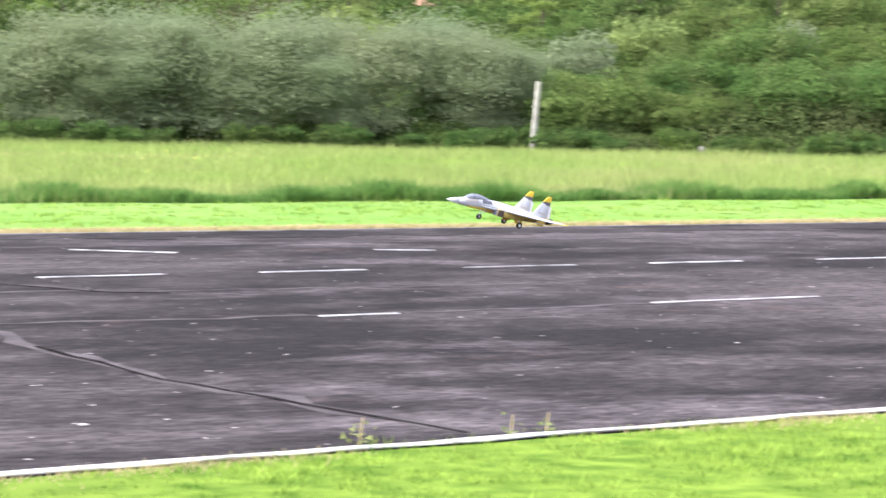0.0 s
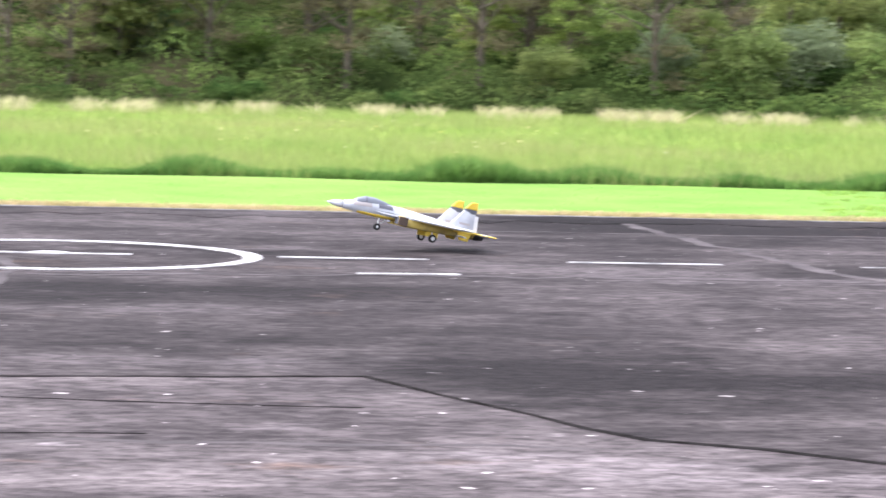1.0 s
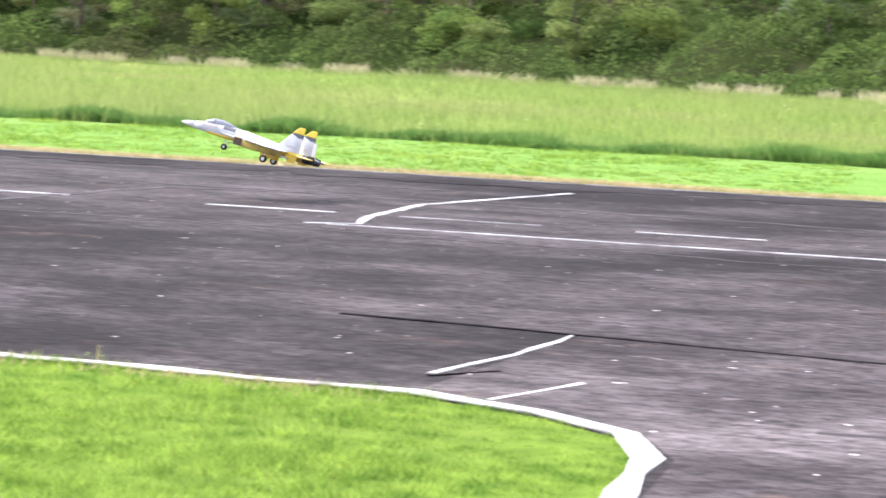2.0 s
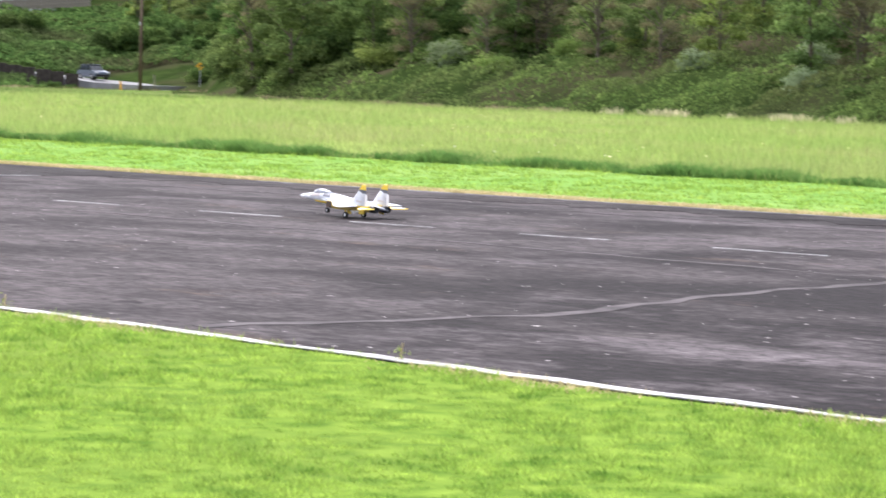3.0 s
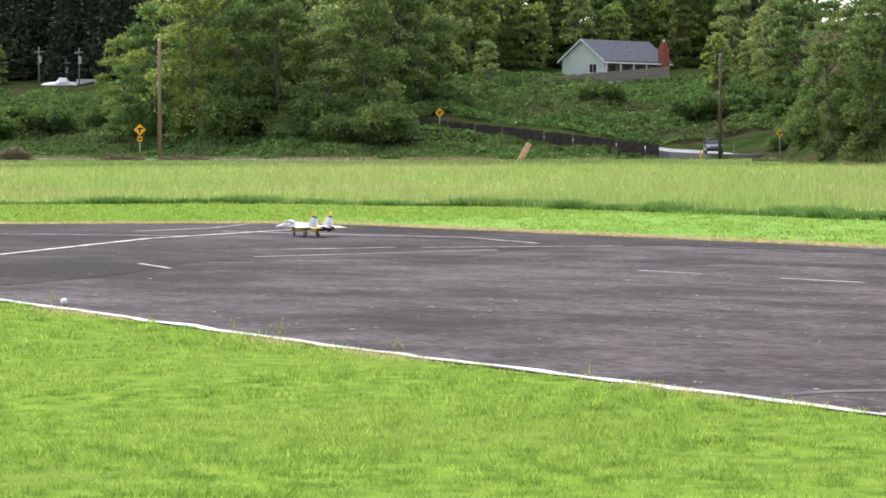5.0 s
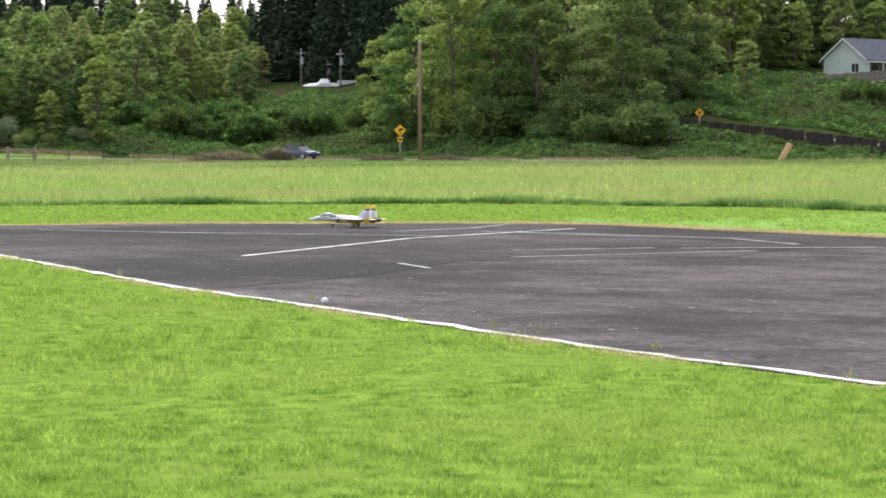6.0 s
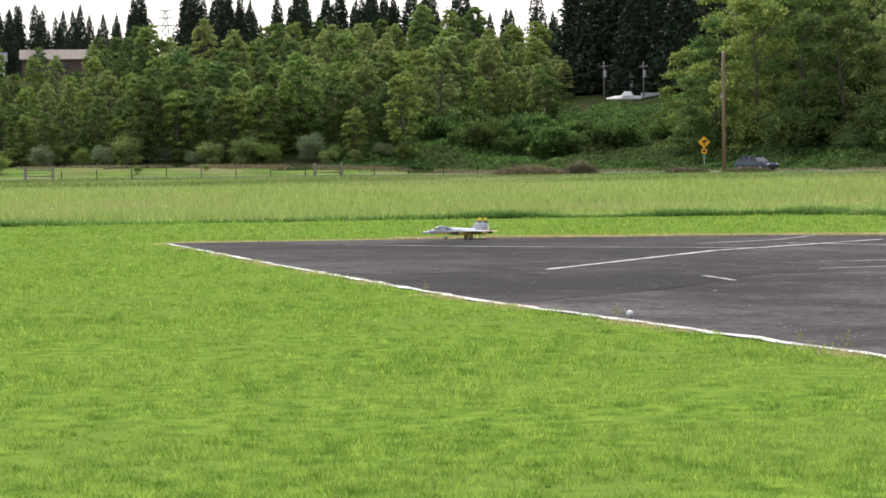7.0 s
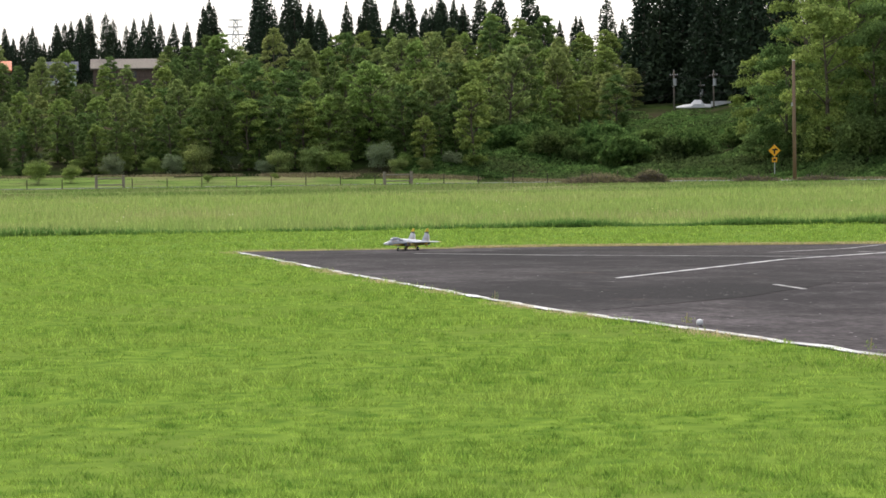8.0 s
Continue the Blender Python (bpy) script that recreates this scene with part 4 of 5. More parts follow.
        x, y = -d * np.sin(np.radians(b)), d * np.cos(np.radians(b))
        rise = np.clip((u + 2.5) / (6 if b0 < 0 else 28), 0, 1) ** 0.5
        z = height_at(x, y) + thicket(x, y, d) * rise * (1 - 0.35 * rng.random(n) ** 2) + 0.1
        h0 = height_at(x, y) + thicket(x, y, d) * rise
        slant = [(height_at(x + p, y + q) + thicket(x + p, y + q, np.hypot(x + p, y + q)) * rise - h0) / 0.3 for p, q in ((0.3, 0), (0, 0.3))]
        face = np.stack([-slant[0], -slant[1], np.ones(n)], 1)
        face /= np.linalg.norm(face, axis=1)[:, None]
        road = (b > 45.2) & (b < 56.5) & (d > 286) & (d < np.interp(b, (45.2, 48.3, 51, 53, 56.5), (316, 311, 316, 319, 327))) & (d > np.interp(b, (45.2, 47.3, 48.3, 49.5, 51, 53, 56.5), (283, 283, 299, 300.5, 302.5, 305.5, 314.5)))
        # Leaves thin out in hollows, baring ground darkened to look shaded.
        keep = ~road & (thicket(x, y, d) > rng.random(n) * (1.5 if b0 < 0 else 0.5))
        tagged(new(name, cards(name, np.stack([x, y, z], 1)[keep], size * (np.sqrt(d[keep] / 110) if b0 < 0 else 1.0), M_BRAMBLE, rng, face[keep], 0.8)), label, "brambles", kind="stuff")
    # straw at the foot of the banks
    n = 64000
    b = np.radians(np.where(rng.random(n) < 0.45, rng.uniform(-22, 79, n), rng.uniform(52, 79, n)))
    d = np.interp(np.degrees(b), FOOT_B, FOOT_D) - np.where(b < 0.2, 12, 4) + rng.normal(0, 1.6, n)
    x, y = -d * np.sin(b), d * np.cos(b)
    keep = np.sin(np.degrees(b) * 2.3) + np.sin(np.degrees(b) * 5.1) + rng.normal(0, 0.5, n) > np.where(b > 0.9, -0.5, 0.35)
    x, y = x[keep], y[keep]
    near = np.hypot(x, y) < 170
    for pick, mat, h, label in ((near, M_STRAW, 0.42, "pale dead grass at the foot of the bank"), (~near, M_LITTER, 0.3, "dull dead grass at the edge of the pasture")):
        tagged(new("straw", blades("straw", x[pick], y[pick], height_at(x[pick], y[pick]), np.full(pick.sum(), h), 0.055 + 0.0001 * np.hypot(x, y)[pick], mat, rng, 0.6)), label, "grass", kind="stuff")


# ---- things beside the field ----
def utility_pole(b, d, h, r, label, arm=False, group="utility poles", wood=None):
    ob = empty("utility_pole", place(b, d), label, "utility pole", group)
    bm = rod(bmesh.new(), (0, 0, -0.5), (0, 0, h), r, r * 0.72, 10)
    part("shaft", bm, M_WOOD if arm else wood or M_POLE, ob, smooth=True)
    part("cap", rod(bmesh.new(), (0, 0, h), (0, 0, h + 0.05), r * 0.78, r * 0.5, 10), M_GALV, ob)
    part("bracket", box(bmesh.new(), -0.05, 0.05, -r - 0.1, -r * 0.7, h * 0.62, h * 0.65, 0.01), M_GALV, ob)
    if arm:
        part("crossarm", box(bmesh.new(), -1.3, 1.3, -0.07, 0.07, h - 0.9, h - 0.75, 0.02), M_DARKWOOD, ob)
        for x in (-1.1, -0.45, 0.45, 1.1):
            part("insulator", rod(bmesh.new(), (x, 0, h - 0.75), (x, 0, h - 0.55), 0.06, 0.04, 8), M_WHITE, ob)
        part("transformer", rod(bmesh.new(), (0.35, 0, h - 2.4), (0.35, 0, h - 1.3), 0.28, 0.28, 12), M_GALV, ob)
    return ob


def diamond_sign(b, d, z, s, label, plate=True, post=2.4):
    p = spot(b, d)
    ob = empty("road_sign", Matrix.Translation((p.x, p.y, z)) @ pose(0, 0, 0, 0, 0, b), label, "road sign", "road signs")
    part("post", box(bmesh.new(), -0.04, 0.04, 0.0, 0.05, -post, s * 0.7, 0.008), M_GALV, ob)
    bm = box(bmesh.new(), -s / 2, s / 2, -0.02, 0.0, -s / 2, s / 2, 0.008)
    part("panel", bm, M_SIGN, ob, "yellow diamond warning panel", m=pose(0, 0, 0, 0, 45, 0))
    bm = bmesh.new()
    k = s / 0.76
    for x0, x1, z0, z1, a in ((-0.06, 0.06, -0.3, -0.02, 0), (-0.06, 0.06, -0.1, 0.16, 45), (-0.05, 0.22, 0.12, 0.24, 30), (-0.2, 0.02, 0.02, 0.14, 0)):
        box(bm, x0 * k, x1 * k, -0.03, -0.021, z0 * k, z1 * k, m=pose(0, 0, 0, 0, a, 0))
    part("symbol", bm, M_BLACK, ob, "black winding arrow")
    if plate:
        part("plate", box(bmesh.new(), -0.27, 0.27, -0.02, 0.0, -s * 0.72 - 0.56, -s * 0.72 - 0.06, 0.01), M_SIGN, ob, "small yellow speed plate")
        part("plate_bar", box(bmesh.new(), -0.15, 0.15, -0.03, -0.021, -s * 0.72 - 0.42, -s * 0.72 - 0.2), M_BLACK, ob)
    return ob


def house(b, d, z, turn):
    p = spot(b, d)
    ob = empty("house", Matrix.Translation((p.x, p.y, z)) @ pose(0, 0, 0, 0, 0, turn), "pale green bungalow with slate roof and brick chimney", "house")
    W, L, E, R = 7.4, 15.0, 2.7, 2.75
    # gable end faces -x... long side faces -y
    bm = bmesh.new()
    ring = lambda x: [Vector((x, 0, 0)), Vector((x, W, 0)), Vector((x, W, E)), Vector((x, W / 2, E + R)), Vector((x, 0, E))]
    loft(bm, [ring(0), ring(L)])
    box(bm, 0.02, L - 0.02, 0.02, W - 0.02, -1.6, 0.05)
    part("wall", bm, M_SIDING, ob, "pale green lapped siding")
    bm = bmesh.new()
    for k in range(11):
        box(bm, -0.03, 0, 0.1, W - 0.1, 0.1 + k * 0.24, 0.13 + k * 0.24)
    part("siding_lap", bm, M_SIDING, ob)
    ov = 0.45
    for side in (0, 1):
        bm = bmesh.new()
        y0, y1 = (-ov, W / 2) if side == 0 else (W + ov, W / 2)
        z0 = E - ov * R / (W / 2)
        loft(bm, [[Vector((x, y0, z0)), Vector((x, y1, E + R)), Vector((x, y1, E + R + 0.16)), Vector((x, y0, z0 + 0.16))] for x in (-ov, L + ov)])
        roof = part("roof", bm, M_ROOF, ob, "slate grey shingle roof")
        bm = bmesh.new()
        for k in range(9):
            f = (k + 0.5) / 9
            yy, zz = y0 + (y1 - y0) * f, z0 + (E + R - z0) * f + 0.165
            box(bm, -ov, L + ov, yy - 0.03, yy + 0.03, zz - 0.02, zz + 0.015)
        part("shingle_course", bm, M_ROOF, roof)
        bm = bmesh.new()
        loft(bm, [[Vector((x, y0, z0 - 0.12)), Vector((x, y1, E + R - 0.1)), Vector((x, y1, E + R + 0.18)), Vector((x, y0, z0 + 0.17))] for x in (-ov - 0.06, -ov)])
        part("bargeboard", bm, M_TRIM, ob, "white bargeboard")
    part("gutter", box(bmesh.new(), -ov, L + ov, -ov - 0.12, -ov, E - 0.55, E - 0.35, 0.02), M_TRIM, ob, "white gutter")
    win = part("window", box(bmesh.new(), -0.07, 0.0, 1.1, 2.5, 0.75, 2.15, 0.02), M_TRIM, ob, "white framed window")
    for y in (1.22, 1.86):
        part("pane", box(bmesh.new(), -0.1, -0.075, y, y + 0.52, 0.88, 2.02), M_GLASS, win)
    part("vent", rod(bmesh.new(), (-0.08, W / 2, E + 1.35), (0, W / 2, E + 1.35), 0.3, 0.3, 8), M_TRIM, ob, "white gable vent")
    # porch along the long side
    # Dark brown sheet on the siding, with the porch shade in its colour.
    part("porch_wall", box(bmesh.new(), 0.6, L - 0.3, -0.06, -0.01, 0.0, E - 0.5), M_SHADE, ob, "brown porch wall with the porch shade in its colour")
    for x in (0.2, 3.4, 6.4, 9.4):
        part("porch_post", box(bmesh.new(), x, x + 0.14, -0.42, -0.28, -0.3, E - 0.35, 0.01), M_TRIM, ob)
    for x in (1.3, 4.6, 7.6):
        part("porch_window", box(bmesh.new(), x, x + 1.3, -0.1, -0.065, 0.7, 1.9), M_GLASS, ob)
    ch = part("chimney", box(bmesh.new(), L - 2.4, L - 0.9, -0.95, -0.05, -0.5, 4.6, 0.03), M_BRICK, ob, "red brick chimney")
    part("chimney_stack", box(bmesh.new(), L - 2.1, L - 1.2, -0.9, -0.1, 4.6, 5.4, 0.03), M_BRICK, ch)
    part("flue", rod(bmesh.new(), (L - 1.65, -0.5, 5.4), (L - 1.65, -0.5, 5.8), 0.16, 0.16, 8), M_WHITE, ch)
    return ob


def board_fence(b0, b1, d0, d1, z0, z1, h):
    a, c = spot(b0, d0), spot(b1, d1)
    a.z, c.z = z0, z1
    ob = empty("board_fence", Matrix.Translation(a), "weathered grey board fence in front of the bungalow", "fence")
    v = c - a
    n = int(v.length / 0.55)
    ang = math.degrees(math.atan2(v.y, v.x))
    me = bpy.data.meshes.new("board")
    bm = box(bmesh.new(), 0.0, 0.53, -0.02, 0.02, 0, h, 0.006)
    bm.to_mesh(me)
    bm.free()
    me.materials.append(M_WOOD)
    for k in range(n):
        q = v * (k / n)
        mesh_part("board", me, ob, m=Matrix.Translation(q + Vector((0, 0, 0.04 * math.sin(k * 1.7)))) @ pose(0, 0, 0, 0, 0, ang))
    for k in range(0, n, 5):
        q = v * (k / n)
        part("post", box(bmesh.new(), -0.06, 0.06, -0.06, 0.06, -0.6, h + 0.08, 0.01), M_WOOD, ob, m=Matrix.Translation(q + Vector((0, 0.07, 0))))
    return ob


def retaining_wall():
    pts = [(53.7, 307.5, 4.7), (53.0, 306, 4.35), (51.0, 303, 3.25), (49.5, 301, 2.3), (48.3, 300, 1.5)]
    ob = empty("retaining_wall", Matrix.Identity(4), "dark timber retaining wall below the road, hung with creepers", "retaining wall")
    for (b0, d0, z0), (b1, d1, z1) in zip(pts, pts[1:]):
        a, c = spot(b0, d0), spot(b1, d1)
        n = max(2, int((c - a).length / 1.5))
        for k in range(n):
            f = (k + 0.5) / n
            p = a.lerp(c, f)
            zt = z0 + (z1 - z0) * f
            ang = math.degrees(math.atan2(c.y - a.y, c.x - a.x))
            part("panel", box(bmesh.new(), -0.72, 0.72, -0.08, 0.08, zt - 2.2, zt, 0.02), M_DARKWOOD, ob, m=Matrix.Translation((p.x, p.y, 0)) @ pose(0, 0, 0, 0, 0, ang))
            if k % 2 == 0:
                part("post", rod(bmesh.new(), (-0.75, -0.12, zt - 2.2), (-0.75, -0.12, zt + 0.15), 0.13, 0.12, 7), M_DARKWOOD, ob, m=Matrix.Translation((p.x, p.y, 0)) @ pose(0, 0, 0, 0, 0, ang))
    # road behind it
    rd = [(54.5, 270, 0.03), (56.5, 281, 0.04), (58.2, 290, 0.05), (60, 300, 0.06), (62.7, 314, 0.08), (65, 315, 0.08), (70, 314, 0.08), (78, 318, 0.08)]
    up = [(57.5, 325, 5.9), (55.5, 319, 5.3), (53.0, 313, 3.8), (51.0, 310, 2.7), (49.5, 307.5, 1.8), (48.3, 306, 1.1), (47.5, 302, 0.75), (46.9, 296, 0.55), (46.2, 300, 0.5), (45.6, 310, 0.5)]
    for name, line, w in (("road_far", rd, 6.0), ("road_hill", up, 7.0)):
        bm = bmesh.new()
        rings = []
        P = [Vector((*spot(b, d).xy, z)) for b, d, z in line]
        for i, p in enumerate(P):
            t = (P[min(i + 1, len(P) - 1)] - P[max(i - 1, 0)])
            n = Vector((-t.y, t.x, 0)).normalized() * w / 2
            rings.append([p - n, p + n, p + n - Vector((0, 0, 1.0)), p - n - Vector((0, 0, 1.0))])
        loft(bm, rings)
        ob2 = part(name, bm, M_ROAD, None)
        tagged(ob2, "pale grey country road bending down the hill", "road", kind="structure")


def car(name, label, paint, Lc, Wc, Hc):
    """Estate car, nose along -x, standing on z = 0."""
    ob = empty(name, Matrix.Identity(4), label, "car")
    bm = bmesh.new()
    prof = [(-0.5, 0.26, 0.42), (-0.47, 0.2, 0.52), (-0.28, 0.18, 0.60), (-0.2, 0.18, 0.62), (0.0, 0.17, 0.63), (0.3, 0.18, 0.63), (0.46, 0.2, 0.62), (0.5, 0.28, 0.55)]
    rings = []
    for x, z0, z1 in prof:
        w = Wc / 2 * (0.86 if abs(x) > 0.48 else 1.0)
        z0, z1 = z0 * Hc, z1 * Hc
        rings.append([Vector((x * Lc, -w * 0.93, z0)), Vector((x * Lc, -w, (z0 + z1) / 2)), Vector((x * Lc, -w * 0.92, z1)), Vector((x * Lc, w * 0.92, z1)), Vector((x * Lc, w, (z0 + z1) / 2)), Vector((x * Lc, w * 0.93, z0))])
    loft(bm, rings)
    part("body", bm, paint, ob, smooth=False)
    bm = bmesh.new()
    rings = []
    for x, z1, w in ((-0.22, 0.63, 0.84), (-0.09, 0.95, 0.68), (0.05, 1.0, 0.68), (0.34, 0.97, 0.68), (0.47, 0.64, 0.8)):
        rings.append([Vector((x * Lc, -Wc / 2 * 0.88, 0.6 * Hc)), Vector((x * Lc, -Wc / 2 * w, z1 * Hc)), Vector((x * Lc, Wc / 2 * w, z1 * Hc)), Vector((x * Lc, Wc / 2 * 0.88, 0.6 * Hc))])
    loft(bm, rings)
    part("cabin_glass", bm, M_GLASS, ob)
    part("roof_panel", box(bmesh.new(), -0.1 * Lc, 0.36 * Lc, -Wc * 0.33, Wc * 0.33, 0.97 * Hc, 1.015 * Hc, 0.02), paint, ob)
    for x in (-0.02, 0.14, 0.3):
        for s in (-1, 1):
            part("pillar", box(bmesh.new(), x * Lc, x * Lc + 0.09, s * Wc * 0.39 - 0.05, s * Wc * 0.39 + 0.05, 0.6 * Hc, 0.98 * Hc), paint, ob)
    for s in (-1, 1):
        part("headlight", box(bmesh.new(), -0.5 * Lc - 0.02, -0.46 * Lc, s * Wc * 0.36 - 0.16, s * Wc * 0.36 + 0.16, 0.42 * Hc, 0.5 * Hc, 0.02), M_WHITE, ob)
        for x in (-0.31, 0.29):
            wh = part("wheel", rod(bmesh.new(), (x * Lc, s * Wc * 0.40, 0.33), (x * Lc, s * Wc * 0.51, 0.33), 0.33, 0.33, 16), M_BLACK, ob)
            part("rim", rod(bmesh.new(), (x * Lc, s * Wc * 0.50, 0.33), (x * Lc, s * Wc * 0.525, 0.33), 0.2, 0.18, 12), M_GALV, wh)
    part("bumper", box(bmesh.new(), -0.515 * Lc, -0.47 * Lc, -Wc * 0.42, Wc * 0.42, 0.2 * Hc, 0.34 * Hc, 0.03), M_BLACK, ob)
    return ob


def field_fence():
    """Wire fence with timber posts and a braced gate bay."""
    ob = empty("field_fence", Matrix.Identity(4), "low wire field fence on timber posts", "fence")
    bs = [77.5 - 0.72 * k for k in range(21)]
    me = bpy.data.meshes.new("post")
    bm = rod(bmesh.new(), (0, 0, -0.3), (0, 0, 1.1), 0.06, 0.05, 7)
    bm.to_mesh(me)
    bm.free()
    me.materials.append(M_DARKWOOD)
    P = [spot(b, 306) for b in bs]
    for p in P:
        mesh_part("post", me, ob, m=Matrix.Translation(p))
    for z in (0.45, 0.75, 1.05):
        bm = bmesh.new()
        for a, c in zip(P, P[1:]):
            rod(bm, a + Vector((0, 0, z)), c + Vector((0, 0, z)), 0.009, 0.009, 4)
        part("wire", bm, M_DARKWOOD, ob)
    for b in (67.22, 73.2, 75.9):
        a, c = spot(b, 304), spot(b - 0.56, 304)
        g = empty("fence_brace", Matrix.Translation(a), "timber braced fence posts with two rails", "fence", "braced fence posts")
        v = c - a
        for q in (Vector(), v):
            part("post", box(bmesh.new(), q.x - 0.13, q.x + 0.13, q.y - 0.13, q.y + 0.13, -0.3, 1.5, 0.02), M_WOOD, g)
        for z in (0.45, 1.15):
            part("rail", rod(bmesh.new(), Vector((0, 0, z)), v + Vector((0, 0, z)), 0.07, 0.07, 6), M_WOOD, g)


def ridge_house(b, d, w, h, wall, roof, label):
    p = spot(b, d)
    ob = empty("ridge_house", Matrix.Translation(p) @ pose(0, 0, 0, 0, 0, b), label, "house", "houses on the ridge")
    part("wall", box(bmesh.new(), -w / 2, w / 2, 0, 7, -3, h, 0.02), wall, ob)
    bm = bmesh.new()
    loft(bm, [[Vector((x, -0.6, h)), Vector((x, 3.5, h + 1.9)), Vector((x, 7.6, h)), Vector((x, 7.6, h - 0.2)), Vector((x, -0.6, h - 0.2))] for x in (-w / 2 - 0.5, w / 2 + 0.5)])
    part("roof", bm, roof, ob)
    for x in (-w * 0.3, 0.0, w * 0.3):
        part("window", box(bmesh.new(), x - 0.6, x + 0.6, -0.04, -0.003, h - 1.8, h - 0.6), M_GLASS, ob)
    return ob


def pylon(b, d, z0, h):
    p = spot(b, d)
    ob = empty("pylon", Matrix.Translation((p.x, p.y, z0)) @ pose(0, 0, 0, 0, 0, b), "pale steel lattice transmission tower", "pylon")
    w = lambda f: 1.8 * (1 - f) ** 1.3 + 0.45
    for sx in (-1, 1):
        for sy in (-1, 1):
            bm = bmesh.new()
            for k in range(8):
                f0, f1 = k / 8, (k + 1) / 8
                rod(bm, (sx * w(f0), sy * w(f0), h * f0), (sx * w(f1), sy * w(f1), h * f1), 0.13, 0.12, 5)
            part("leg", bm, M_GALV, ob)
    bm = bmesh.new()
    for k in range(8):
        f0, f1 = k / 8, (k + 1) / 8
        for s in (-1, 1):
            rod(bm, (-w(f0) * s, -w(f0), h * f0), (w(f1) * s, -w(f1), h * f1), 0.1, 0.1, 4)
            rod(bm, (-w(f0) * s, w(f0), h * f0), (w(f1) * s, w(f1), h * f1), 0.1, 0.1, 4)
    part("bracing", bm, M_GALV, ob)
    for f, a in ((0.72, 2.6), (0.85, 2.2), (0.97, 1.8)):
        part("crossarm", box(bmesh.new(), -a, a, -0.2, 0.2, h * f, h * f + 0.35), M_GALV, ob)


def wire(name, pts, r, label):
    c = bpy.data.curves.new(name, "CURVE")
    c.dimensions, c.bevel_depth = "3D", r
    for a, b in zip(pts, pts[1:]):
        s = c.splines.new("POLY")
        s.points.add(10)
        for k in range(11):
            f = k / 10
            q = Vector(a).lerp(Vector(b), f)
            s.points[k].co = (q.x, q.y, q.z - 1.2 * 4 * f * (1 - f) * 0.5, 1)
    c.materials.append(M_BLACK)
    tagged(new(name, c), label, "cable")


def brush_pile(b, d, w, h, seed, label):
    """A heap of cut branches with straw lying over it."""
    rng = np.random.default_rng(seed)
    ob = empty("brush_pile", place(b, d, b), label, "brush pile", "brush piles")
    bm = bmesh.new()
    for k in range(260):
        t, f = rng.uniform(0, math.tau), math.sqrt(rng.random())
        c = Vector((math.cos(t) * f * w / 2, math.sin(t) * f * w / 4, h * (1 - f * f) * rng.uniform(0.1, 0.95)))
        v = Vector((rng.normal(), rng.normal(), rng.normal(0.1, 0.3))).normalized() * rng.uniform(0.3, 0.9)
        rod(bm, c - v, c + v, 0.045, 0.02, 4)
    part("brushwood", bm, M_BARK, ob)
    n = int(300 * w * h)
    t, f = rng.uniform(0, math.tau, n), np.sqrt(rng.random(n))
    x, y = np.cos(t) * f * w / 2, np.sin(t) * f * w / 4
    mesh_part("straw", blades("straw", x, y, h * (1 - f * f) * rng.uniform(0.2, 0.95, n), np.full(n, 0.3), 0.03, M_LITTER, rng, 0.9), ob, "pale dead straw")
    return ob


